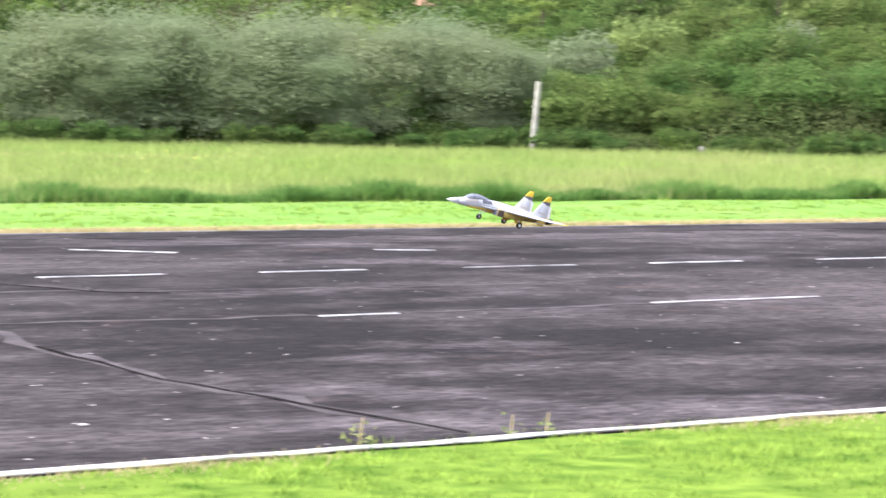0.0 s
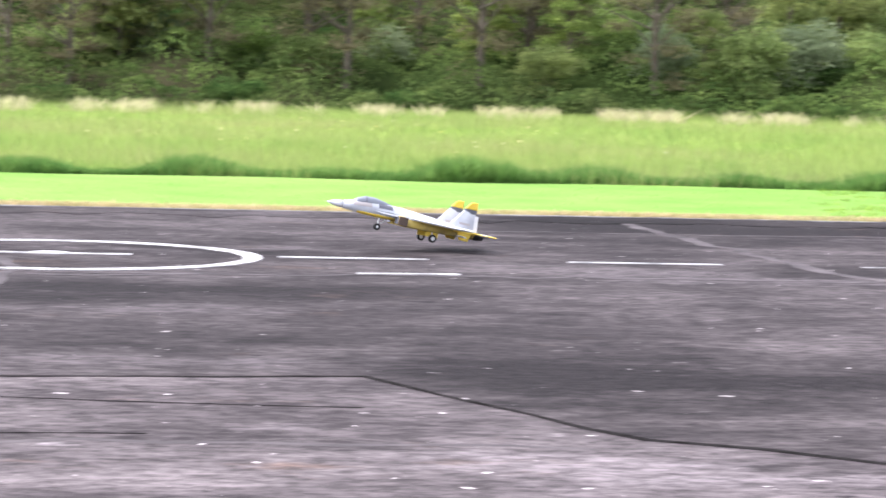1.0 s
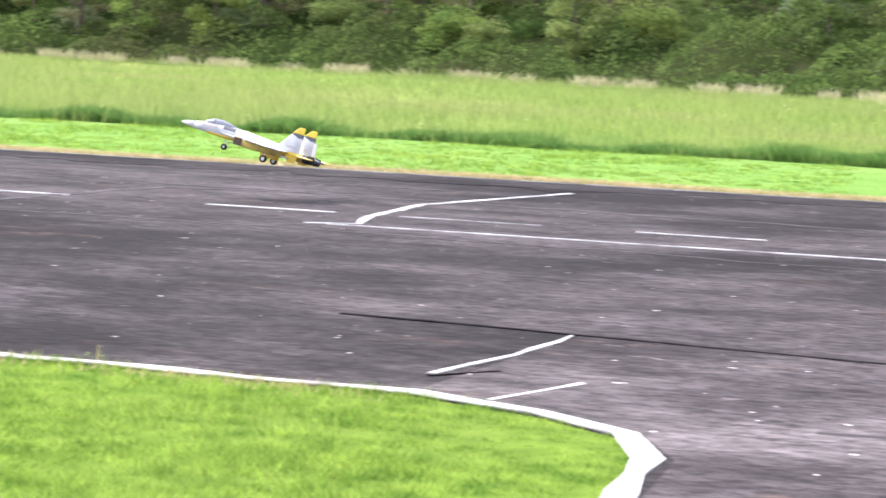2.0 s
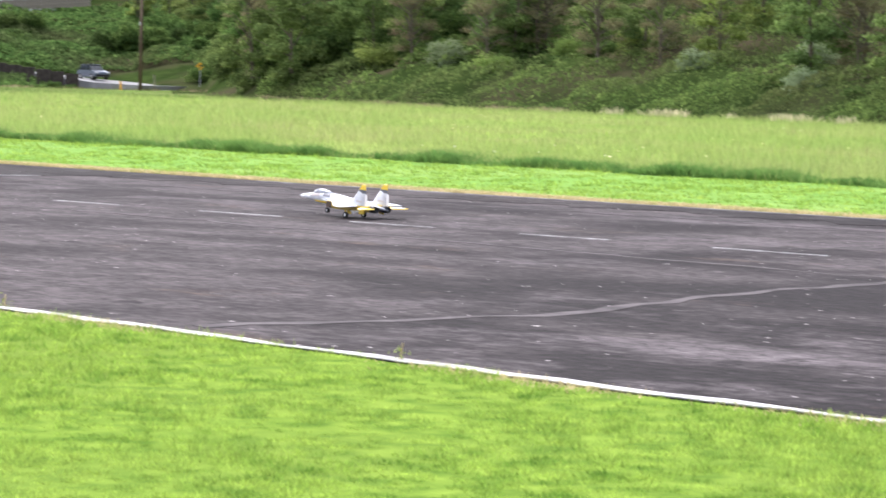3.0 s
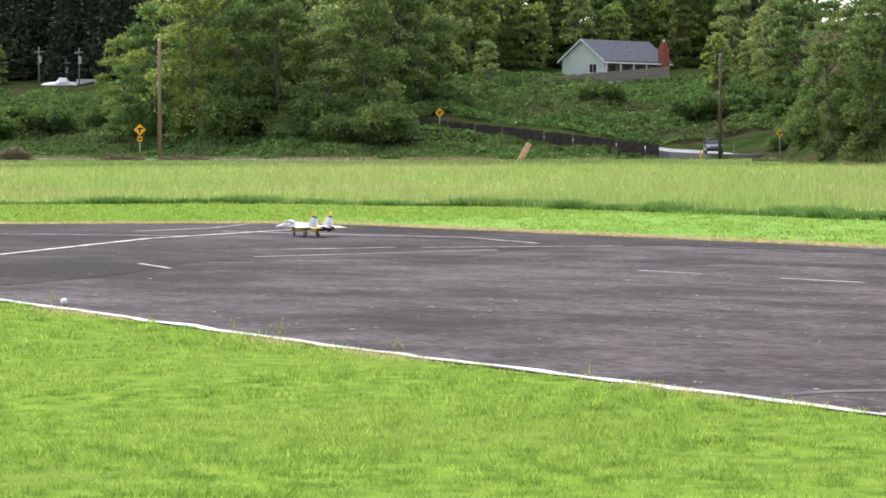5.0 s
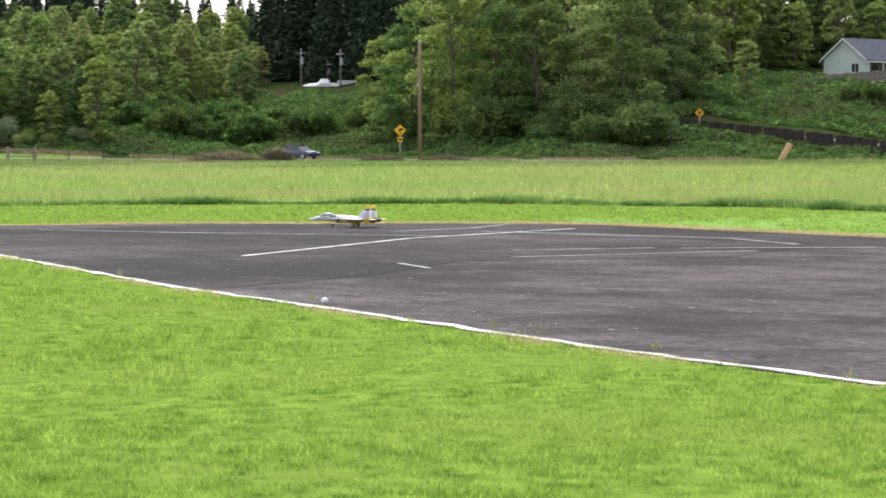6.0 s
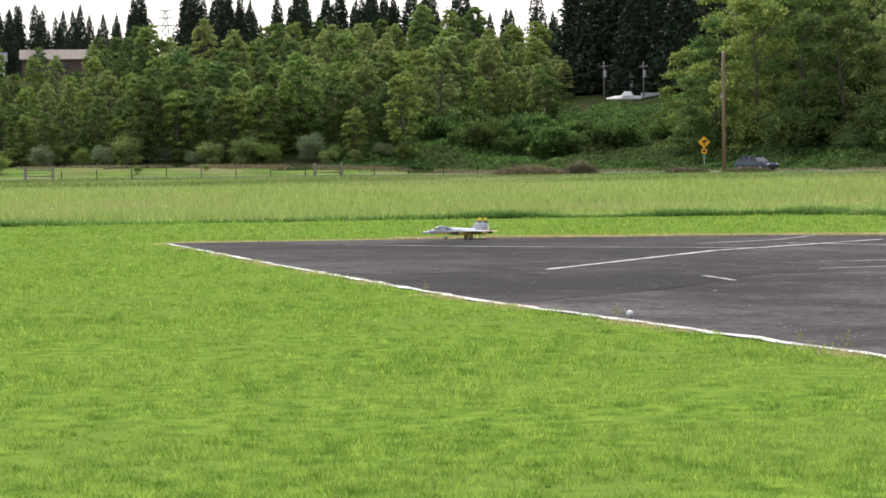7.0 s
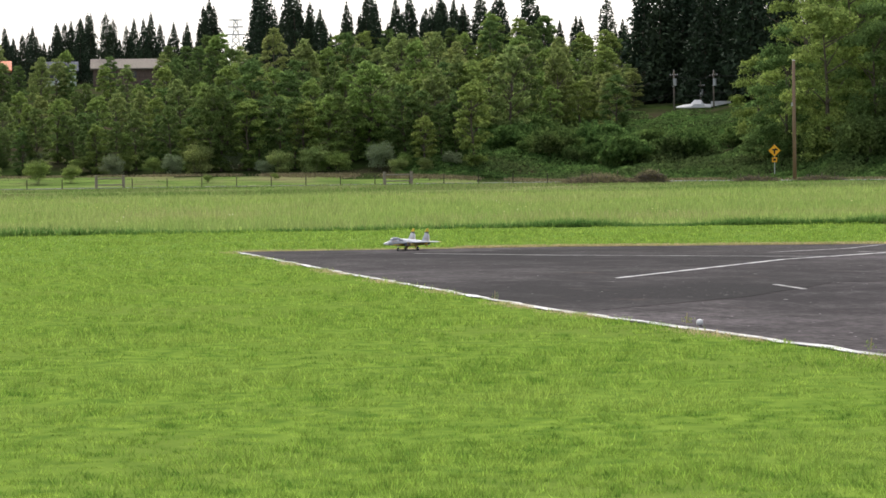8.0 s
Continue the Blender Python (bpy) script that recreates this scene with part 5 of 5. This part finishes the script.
def build_things():
    brush_pile(62.75, 283, 8.0, 1.1, 31, "dark heap of cut branches and straw in the pasture")
    brush_pile(61.7, 284, 4.0, 1.4, 32, "pale heap of dead straw in the pasture")
    brush_pile(59.5, 282, 4.5, 0.5, 33, "low heap of dead straw beside the pole")
    brush_pile(58.2, 283, 5.0, 0.45, 34, "low heap of dead straw beside the pole")
    utility_pole(58.70, 286, 12.4, 0.21, "tall weathered brown utility pole beside the field")
    utility_pole(47.05, 292, 11.1, 0.2, "tall dark brown utility pole at the road bend", wood=M_POLEDARK)
    tops = []
    for b, d, ztop in ((62.3, 440, 15.4), (61.17, 432, 16.7), (60.35, 432, 16.6), (60.62, 440, 15.2)):
        p = spot(b, d)
        utility_pole(b, d, ztop - p.z, 0.13, "slim grey utility pole on the upper road", True)
        tops.append(Vector((p.x, p.y, ztop - 0.8)))
    far = spot(58.6, 430)
    wire("power_line", [tops[0], tops[1], tops[2], Vector((far.x, far.y, 17.0))], 0.035, "dark overhead power line above the upper road")
    lo = [Vector((t.x, t.y, t.z - 2.6)) for t in tops]
    wire("phone_line", [lo[0], lo[1], lo[2], Vector((far.x, far.y, 14.0))], 0.03, "dark sagging telephone line above the upper road")
    diamond_sign(59.11, 289, 3.15, 0.9, "yellow diamond winding road sign with speed plate")
    diamond_sign(52.88, 304.5, 5.1, 0.75, "yellow diamond warning sign on the hill road", False, 2.2)
    diamond_sign(45.82, 292, 2.75, 0.65, "small yellow chevron sign at the bend", False, 2.2)
    diamond_sign(45.35, 292, 2.55, 0.6, "small yellow chevron sign at the bend", False, 2.2)
    house(49.47, 384, 10.75, 101.5)
    board_fence(50.85, 48.1, 378, 384, 9.35, 11.0, 1.4)
    retaining_wall()
    field_fence()
    # leaning cut slab of wood in the meadow edge
    p = spot(51.19, 286)
    ob = empty("leaning_slab", Matrix.Translation(p) @ pose(0, 0, 0, 0, 28, 51), "leaning pale orange slab of cut wood", "wood")
    part("slab", box(bmesh.new(), -0.32, 0.32, -0.15, 0.15, -0.2, 1.9, 0.12), M_STUMP, ob)
    # dark posts by the wall end
    for b in (49.35, 49.15, 53.5):
        ob = empty("fence_post", place(b, 297), "dark rotten timber post in the long grass", "post", "old posts")
        part("post", rod(bmesh.new(), (0, 0, -0.3), (0.05, 0, 1.7), 0.17, 0.14, 8), M_DARKWOOD, ob)
    # orange marker and small white post by the road
    ob = empty("road_marker", place(47.45, 288), "slim orange road marker post", "marker")
    part("post", rod(bmesh.new(), (0, 0, -0.2), (0, 0, 0.95), 0.11, 0.09, 10), M_SIGN, ob)
    ob = empty("road_marker", place(46.75, 285), "slim grey road marker post", "marker")
    part("post", rod(bmesh.new(), (0, 0, -0.2), (-0.1, 0, 1.7), 0.07, 0.06, 8), M_WOOD, ob)
    # white post in the brambles
    ob = empty("marker_post", place(-35.25, 101.5) @ pose(0, 0, 0, 0, 5, 0), "leaning pale grey wooden post in the brambles", "post")
    part("shaft", box(bmesh.new(), -0.085, 0.085, -0.06, 0.06, -0.3, 2.5, 0.02), M_POSTWOOD, ob)
    part("cap", box(bmesh.new(), -0.09, 0.09, -0.065, 0.065, 2.5, 2.56, 0.02), M_POSTWOOD, ob)
    ob = empty("log", place(-38.75, 100.5, 50) @ pose(0, 0, 0.12, 0, 4, 0), "pale fallen log at the foot of the brambles", "log")
    part("trunk", rod(rod(bmesh.new(), (-1.0, 0, 0.0), (0.2, 0.05, 0.03), 0.12, 0.11, 9), (0.2, 0.05, 0.03), (1.1, -0.06, 0.0), 0.11, 0.07, 9), M_POSTWOOD, ob, smooth=True)
    # houses and sheds on the ridge
    ridge_house(63.0, 500, 11, 4.5, M_SHADE, M_ROOF, "grey gabled house among the ridge trees")
    ridge_house(72.4, 520, 15, 3.2, M_SHADE, M_WOOD, "low brown house on the ridge")
    ridge_house(73.9, 528, 6, 3.0, M_SIDING, M_ROOF, "small pale house on the ridge")
    ridge_house(75.6, 520, 12, 3.6, M_SHADE, M_ORANGE, "house with orange roof edge on the ridge")
    p = spot(60.75, 436)
    ob = empty("boat", Matrix.Translation((p.x, p.y, 10.4)) @ pose(0, 0, 0, 0, 0, 60), "white covered boat parked on the upper road", "boat")
    bm = bmesh.new()
    loft(bm, [[Vector((x, -w, 0)), Vector((x, w, 0)), Vector((x, w * 0.9, h * 0.6)), Vector((x, 0, h)), Vector((x, -w * 0.9, h * 0.6))] for x, w, h in ((-2.9, 0.25, 0.7), (-1.7, 0.9, 1.0), (-0.6, 1.1, 1.1), (0.0, 1.0, 1.75), (1.1, 1.0, 1.7), (1.5, 1.1, 1.1), (2.6, 1.0, 1.0))])
    part("cover", bm, M_WHITE, ob)
    p = spot(60.2, 438)
    ob = empty("trailer", Matrix.Translation((p.x, p.y, 10.4)) @ pose(0, 0, 0, 0, 0, 60), "white box trailer on the upper road", "trailer")
    part("box", box(bmesh.new(), -1.6, 1.6, -0.9, 0.9, 0.3, 1.5, 0.1), M_WHITE, ob)
    pylon(70.27, 760, 28, 16)
    # small things at the edge of the asphalt
    ob = empty("puffball", Matrix.Translation((-23.87, 13.4, 0.05)), "small round white puffball by the runway edge", "mushroom")
    bm = bmesh.new()
    bmesh.ops.create_icosphere(bm, subdivisions=3, radius=0.035)
    for v in bm.verts:
        v.co *= 1 + 0.08 * noise.noise(v.co * 20)
    part("cap", bm, M_WHITE, ob, smooth=True)
    rng = np.random.default_rng(8)
    for x, y, h in ((6.96, 11.22, 0.13), (7.84, 11.25, 0.1), (8.06, 11.26, 0.1), (-19.2, 12.85, 0.13), (-20.0, 12.9, 0.1), (-17.2, 12.6, 0.09), (-24.5, 13.6, 0.1), (-10.4, 11.75, 0.1), (-6.05, 11.6, 0.08), (-14.3, 12.1, 0.09), (-30.5, 14.25, 0.1)):
        c = np.stack([rng.normal(0, h * 0.35, 26), rng.normal(0, h * 0.25, 26), np.abs(rng.normal(h * 0.35, h * 0.25, 26))], 1)
        ob = empty("weed", Matrix.Translation((x, y, 0.0)), "small green weed at the runway edge", "weed", "weeds at the edge")
        mesh_part("leaves", cards("leaves", c, h * 0.12, M_LEAF2, rng), ob)
        part("stem", rod(bmesh.new(), (0, 0, -0.01), (h * 0.15, 0, h * 1.1), 0.006, 0.003, 5), M_DRY, ob)


# ---- model jet ----
def ellipse(x, w, zc, h, n=16, flat=1.0):
    return [Vector((x, w * math.cos(math.tau * k / n), zc + h * math.sin(math.tau * k / n) * (flat if math.sin(math.tau * k / n) < 0 else 1))) for k in range(n)]


def plate(outline, thick, axis):
    """A thin aerofoil-like plate: the outline in two coordinates, swollen inside, thin at the rim."""
    bm = bmesh.new()
    c = Vector((sum(p[0] for p in outline) / len(outline), sum(p[1] for p in outline) / len(outline)))
    put = (lambda a, b, t: Vector((a, b, t))) if axis == "z" else (lambda a, b, t: Vector((a, t, b)))
    rim = [bm.verts.new(put(a, b, 0)) for a, b in outline]
    n = len(outline)
    for s in (1, -1):
        inner = [bm.verts.new(put(c.x + (a - c.x) * 0.82, c.y + (b - c.y) * 0.82, s * thick / 2)) for a, b in outline]
        for i in range(n):
            bm.faces.new((rim[i], rim[(i + 1) % n], inner[(i + 1) % n], inner[i]))
        bm.faces.new(inner)
    bmesh.ops.recalc_face_normals(bm, faces=bm.faces[:])
    return bm


def build_jet():
    jet = empty("model_jet", Matrix.Identity(4), "pale grey and yellow twin-tailed radio-controlled model jet", "model aircraft")
    st = ((-0.80, 0.036, 0.240, 0.036), (-0.70, 0.050, 0.247, 0.052), (-0.58, 0.060, 0.255, 0.064), (-0.45, 0.066, 0.262, 0.068), (-0.30, 0.075, 0.264, 0.064), (-0.12, 0.088, 0.260, 0.056),
          (0.05, 0.098, 0.254, 0.048), (0.25, 0.095, 0.248, 0.042), (0.42, 0.070, 0.242, 0.034), (0.56, 0.016, 0.238, 0.024), (0.66, 0.014, 0.236, 0.012))
    part("fuselage", loft(bmesh.new(), [ellipse(*s) for s in st]), M_JET, jet, "pale grey camouflage fuselage", True)
    part("nose_cone", loft(bmesh.new(), [ellipse(*s) for s in ((-0.95, 0.003, 0.230, 0.003), (-0.93, 0.012, 0.2315, 0.012), (-0.90, 0.021, 0.233, 0.021), (-0.86, 0.029, 0.236, 0.029), (-0.798, 0.0365, 0.240, 0.0365))]), M_JETWHITE, jet, "white nose cone", True)
    part("pitot", rod(bmesh.new(), (-0.975, 0, 0.229), (-0.945, 0, 0.230), 0.001, 0.003, 6), M_JETWHITE, jet)
    cn = part("canopy", loft(bmesh.new(), [ellipse(x, w, z, h) for x, w, z, h in ((-0.70, 0.010, 0.296, 0.008), (-0.65, 0.034, 0.304, 0.034), (-0.58, 0.041, 0.312, 0.050), (-0.49, 0.042, 0.316, 0.050), (-0.39, 0.036, 0.316, 0.034), (-0.28, 0.014, 0.312, 0.012))]), M_CANOPY, jet, "smoked canopy", True)
    part("canopy_frame", loft(bmesh.new(), [ellipse(x, 0.043, 0.3125, 0.052) for x in (-0.583, -0.572)]), M_JETDARK, cn)
    part("spine", loft(bmesh.new(), [ellipse(x, w, z, h, 12) for x, w, z, h in ((-0.36, 0.03, 0.312, 0.012), (-0.2, 0.016, 0.308, 0.018), (0.1, 0.03, 0.292, 0.014), (0.4, 0.014, 0.268, 0.01))]), M_JETWHITE, jet, "", True)
    # tan panels beside the cockpit
    for s in (-1, 1):
        bm = bmesh.new()
        loft(bm, [[Vector((x, s * (w + 0.003) * math.cos(a), zc + (h + 0.003) * math.sin(a))) for a in (0.15, 0.45, 0.8)] + [Vector((x, s * (w - 0.004) * math.cos(a), zc + (h - 0.004) * math.sin(a))) for a in (0.8, 0.45, 0.15)] for x, w, zc, h in (st[1], st[2], (-0.52, 0.063, 0.258, 0.066))])
        part("camouflage_patch", bm, M_JETTAN, jet)
        bm = bmesh.new()
        loft(bm, [[Vector((x, s * (w + 0.003) * math.cos(a), zc + (h + 0.003) * math.sin(a))) for a in (0.25, 0.6, 0.95)] + [Vector((x, s * (w - 0.004) * math.cos(a), zc + (h - 0.004) * math.sin(a))) for a in (0.95, 0.6, 0.25)] for x, w, zc, h in (st[3], (-0.38, 0.07, 0.263, 0.066), (-0.31, 0.0745, 0.264, 0.0645))])
        part("camouflage_patch", bm, M_JETDARK, jet)
    # yellow chin and belly
    part("chin", loft(bmesh.new(), [ellipse(x, w, z, h, 12) for x, w, z, h in ((-0.72, 0.02, 0.215, 0.012), (-0.6, 0.045, 0.21, 0.022), (-0.42, 0.052, 0.21, 0.024), (-0.24, 0.05, 0.212, 0.02))]), M_JETYEL, jet, "yellow chin panel", True)
    for s in (-1, 1):
        wing = part("wing", plate([(-0.50, s * 0.055), (-0.32, s * 0.10), (-0.16, s * 0.16), (0.26, s * 0.52), (0.41, s * 0.535), (0.38, s * 0.30), (0.36, s * 0.06)], 0.026, "z"), M_JET, jet, "pale grey swept wing", m=pose(0, 0, 0.247))
        part("wing_underside", plate([(-0.30, s * 0.08), (-0.14, s * 0.16), (0.20, s * 0.45), (0.33, s * 0.46), (0.33, s * 0.06)], 0.006, "z"), M_JETBELLY, wing, "yellow underside", m=pose(0, 0, -0.0145))
        part("flap", plate([(0.345, s * 0.10), (0.345, s * 0.30), (0.40, s * 0.31), (0.385, s * 0.10)], 0.012, "z"), M_JETWHITE, wing, m=pose(0, 0, -0.012, 0, 8, 0))
        na = part("engine_duct", loft(bmesh.new(), [[Vector((x, s * 0.105 + a * w, zc + b * h)) for a, b in ((-1, -0.75), (-0.75, -1), (0.75, -1), (1, -0.75), (1, 0.75), (0.75, 1), (-0.75, 1), (-1, 0.75))] for x, w, zc, h in ((-0.26, 0.050, 0.206, 0.042), (-0.1, 0.056, 0.203, 0.045), (0.2, 0.056, 0.208, 0.041), (0.42, 0.05, 0.216, 0.040), (0.52, 0.046, 0.224, 0.040))]), M_JETBELLY, jet, "yellow engine duct with belly shade in its colour", True)
        # Flat dark plate closes the duct and stands for its shaded opening.
        part("intake_mouth", box(bmesh.new(), -0.268, -0.258, s * 0.105 - 0.042, s * 0.105 + 0.042, 0.17, 0.242, 0.003), M_JETDARK, na, "dark plate for the shaded intake mouth")
        part("duct_panel", box(bmesh.new(), -0.262, -0.17, s * 0.161 - 0.004, s * 0.161 + 0.004, 0.163, 0.243, 0.002), M_SHADE, na, "dark brown intake side")
        nz = part("nozzle", loft(bmesh.new(), [[Vector((x, s * 0.10 + r * math.cos(math.tau * k / 16), 0.224 + r * math.sin(math.tau * k / 16))) for k in range(16)] for x, r in ((0.50, 0.044), (0.57, 0.046), (0.63, 0.036), (0.60, 0.030))], True, True), M_NOZZLE, jet, "burnt dark exhaust nozzle", True)
        fin = part("fin", plate([(0.20, 0.0), (0.365, 0.215), (0.485, 0.215), (0.500, 0.0)], 0.016, "y"), M_JET, jet, "pale grey tail fin", m=pose(0, s * 0.185, 0.245))
        part("fin_band", plate([(0.349, 0.197), (0.363, 0.2145), (0.488, 0.2145), (0.489, 0.172), (0.44, 0.166), (0.40, 0.184)], 0.0185, "y"), M_JETDARK, fin, "dark scalloped band")
        part("fin_tip", plate([(0.358, 0.213), (0.405, 0.268), (0.43, 0.285), (0.485, 0.285), (0.490, 0.213)], 0.016, "y"), M_JETYEL, fin, "yellow fin tip")
        part("fin_mark", box(bmesh.new(), 0.33, 0.44, -0.0095, 0.0095, 0.055, 0.075), M_JETTAN, fin)
        part("rudder", plate([(0.455, 0.01), (0.47, 0.16), (0.515, 0.16), (0.53, 0.01)], 0.010, "y"), M_JETWHITE, fin)
        part("ventral_fin", plate([(0.33, 0.0), (0.37, -0.085), (0.46, -0.085), (0.49, 0.0)], 0.012, "y"), M_JETYEL, jet, "yellow ventral fin", m=pose(0, s * 0.175, 0.235))
        stb = part("tailplane", plate([(0.44, s * 0.16), (0.57, s * 0.40), (0.66, s * 0.415), (0.655, s * 0.16)], 0.014, "z"), M_JETYEL, jet, "yellow tailplane", m=pose(0, 0, 0.238))
        part("tailplane_panel", plate([(0.50, s * 0.26), (0.565, s * 0.385), (0.64, s * 0.395), (0.64, s * 0.26)], 0.017, "z"), M_JETWHITE, stb, "white tailplane tip panel")
        part("tail_block", box(bmesh.new(), 0.30, 0.52, s * 0.172 - 0.02, s * 0.172 + 0.02, 0.22, 0.258, 0.008), M_JETYEL, jet, "yellow tail boom")
        gear = part("main_gear", rod(bmesh.new(), (0.10, s * 0.135, 0.115), (0.11, s * 0.14, 0.045), 0.008, 0.007, 8), M_JETWHITE, jet, "white landing gear leg")
        wh = part("wheel", rod(bmesh.new(), (0.11, s * 0.145, 0.038), (0.11, s * 0.170, 0.038), 0.038, 0.038, 18), M_BLACK, gear)
        part("hub", rod(bmesh.new(), (0.11, s * 0.144, 0.038), (0.11, s * 0.1725, 0.038), 0.019, 0.019, 12), M_WHITE, gear)
        part("gear_door", box(bmesh.new(), 0.05, 0.17, s * 0.118, s * 0.122, 0.12, 0.17, 0.001), M_JETYEL, jet)
    part("tail_sting", loft(bmesh.new(), [ellipse(x, w, 0.232, h, 10) for x, w, h in ((0.45, 0.03, 0.03), (0.6, 0.022, 0.022), (0.72, 0.008, 0.008))]), M_JETDARK, jet, "dark tail sting", True)
    ng = part("nose_gear", rod(bmesh.new(), (-0.40, 0, 0.15), (-0.41, 0, 0.04), 0.008, 0.007, 8), M_JETWHITE, jet, "white nose gear leg")
    part("wheel", rod(bmesh.new(), (-0.41, -0.013, 0.033), (-0.41, 0.013, 0.033), 0.033, 0.033, 18), M_BLACK, ng)
    part("hub", rod(bmesh.new(), (-0.41, -0.0185, 0.033), (-0.41, 0.0185, 0.033), 0.012, 0.012, 12), M_WHITE, ng)
    part("scissor_link", rod(bmesh.new(), (-0.38, 0, 0.07), (-0.31, 0, 0.13), 0.004, 0.004, 6), M_GALV, ng)
    for o in jet.children:
        if not (o.name.startswith("main_gear") or o.name.startswith("nose_gear")):
            o.location.z -= 0.068
    jet.scale = (0.92, 0.92, 0.92)
    return jet


build_things()
jet = build_jet()
suv = car("estate_car", "silver-blue sport utility car on the hill road", M_SILVER, 4.6, 1.85, 1.65)
van = car("estate_car", "dark blue-grey estate car on the far road", M_NAVY, 4.8, 1.85, 1.55)
build_plants()
build_grass()


def motions():
    flight = [  # seconds, x, y, z, nose up, left turn
        (0.0, 17.92, 25.9, 0.27, 10, 4), (0.2, 14.62, 25.45, 0.29, 10, 6), (0.4, 11.43, 25.1, 0.28, 10.5, 8), (0.6, 8.32, 24.8, 0.23, 11, 11), (0.8, 5.29, 24.4, 0.15, 11.5, 14), (1.0, 2.32, 24.0, 0.11, 12, 15), (1.2, -0.5, 24.0, 0.12, 12.5, 13),
        (1.7, -7.2, 24.0, 0.32, 13, 5), (2.3, -14.43, 24.2, 0.38, 13, -1), (2.5, -16.78, 24.2, 0.285, 14, -3), (2.7, -19.05, 24.1, 0.13, 14, -4), (2.9, -20.8, 23.75, 0.016, 8, -5), (3.0, -21.75, 23.6, 0.016, 4, -5), (3.2, -23.75, 23.95, 0.016, 2, -6), (3.5, -26.45, 24.5, 0.016, 0, -8),
        (4.0, -31.0, 25.45, 0.016, 0, -8), (4.2, -32.7, 25.85, 0.016, 0, -6), (5.0, -39.2, 26.8, 0.016, 0, 5), (5.5, -42.2, 26.7, 0.016, 0, 19), (6.0, -46.0, 26.4, 0.016, 0, 40), (6.5, -48.95, 25.65, 0.016, 0, 62), (7.0, -49.5, 24.0, 0.016, 0, 84), (7.5, -49.9, 22.6, 0.016, 0, 106), (8.0, -50.0, 21.5, 0.016, 0, 122)]
    bank = lambda t: float(np.interp(t, (0.0, 0.6, 1.2, 2.3, 2.7, 2.9, 3.0), (9, 0, 0, -8, -8, -1, 0)))
    walk(jet, [(t, pose(x, y, z, bank(t), p, r)) for t, x, y, z, p, r in flight])
    rows = []
    for t, b, d, z, r in ((0.0, 50.4, 309, 2.3, 165), (2.9, 48.1, 305, 1.05, 165), (3.2, 47.87, 303, 0.95, 160), (3.5, 47.61, 301, 0.85, 155), (4.2, 47.27, 297, 0.65, 150), (5.5, 47.2, 294, 0.56, 138), (8.0, 46.9, 296, 0.55, 150)):
        p = spot(b, d)
        rows.append((t, pose(p.x, p.y, z, 0, 0, r)))
    walk(suv, rows)
    a, c = spot(58.70 + math.degrees(348 / 4858), 315), spot(58.70 - math.degrees(186 / 4858), 281)
    v = (c - a) / 2.0
    ang = math.degrees(math.atan2(v.y, v.x)) + 180
    rows = []
    for t in (0.0, 2.0, 4.0, 5.5, 6.5, 7.5, 8.0):
        p = a + v * (t - 5.5 + float(np.interp(t, (0, 5.5, 6.5, 7.5, 8.0), (-0.4, 0.0, 0.08, 0.0, -0.05))))
        rows.append((t, pose(p.x, p.y, 0.07, 0, 0, ang)))
    walk(van, rows)


motions()
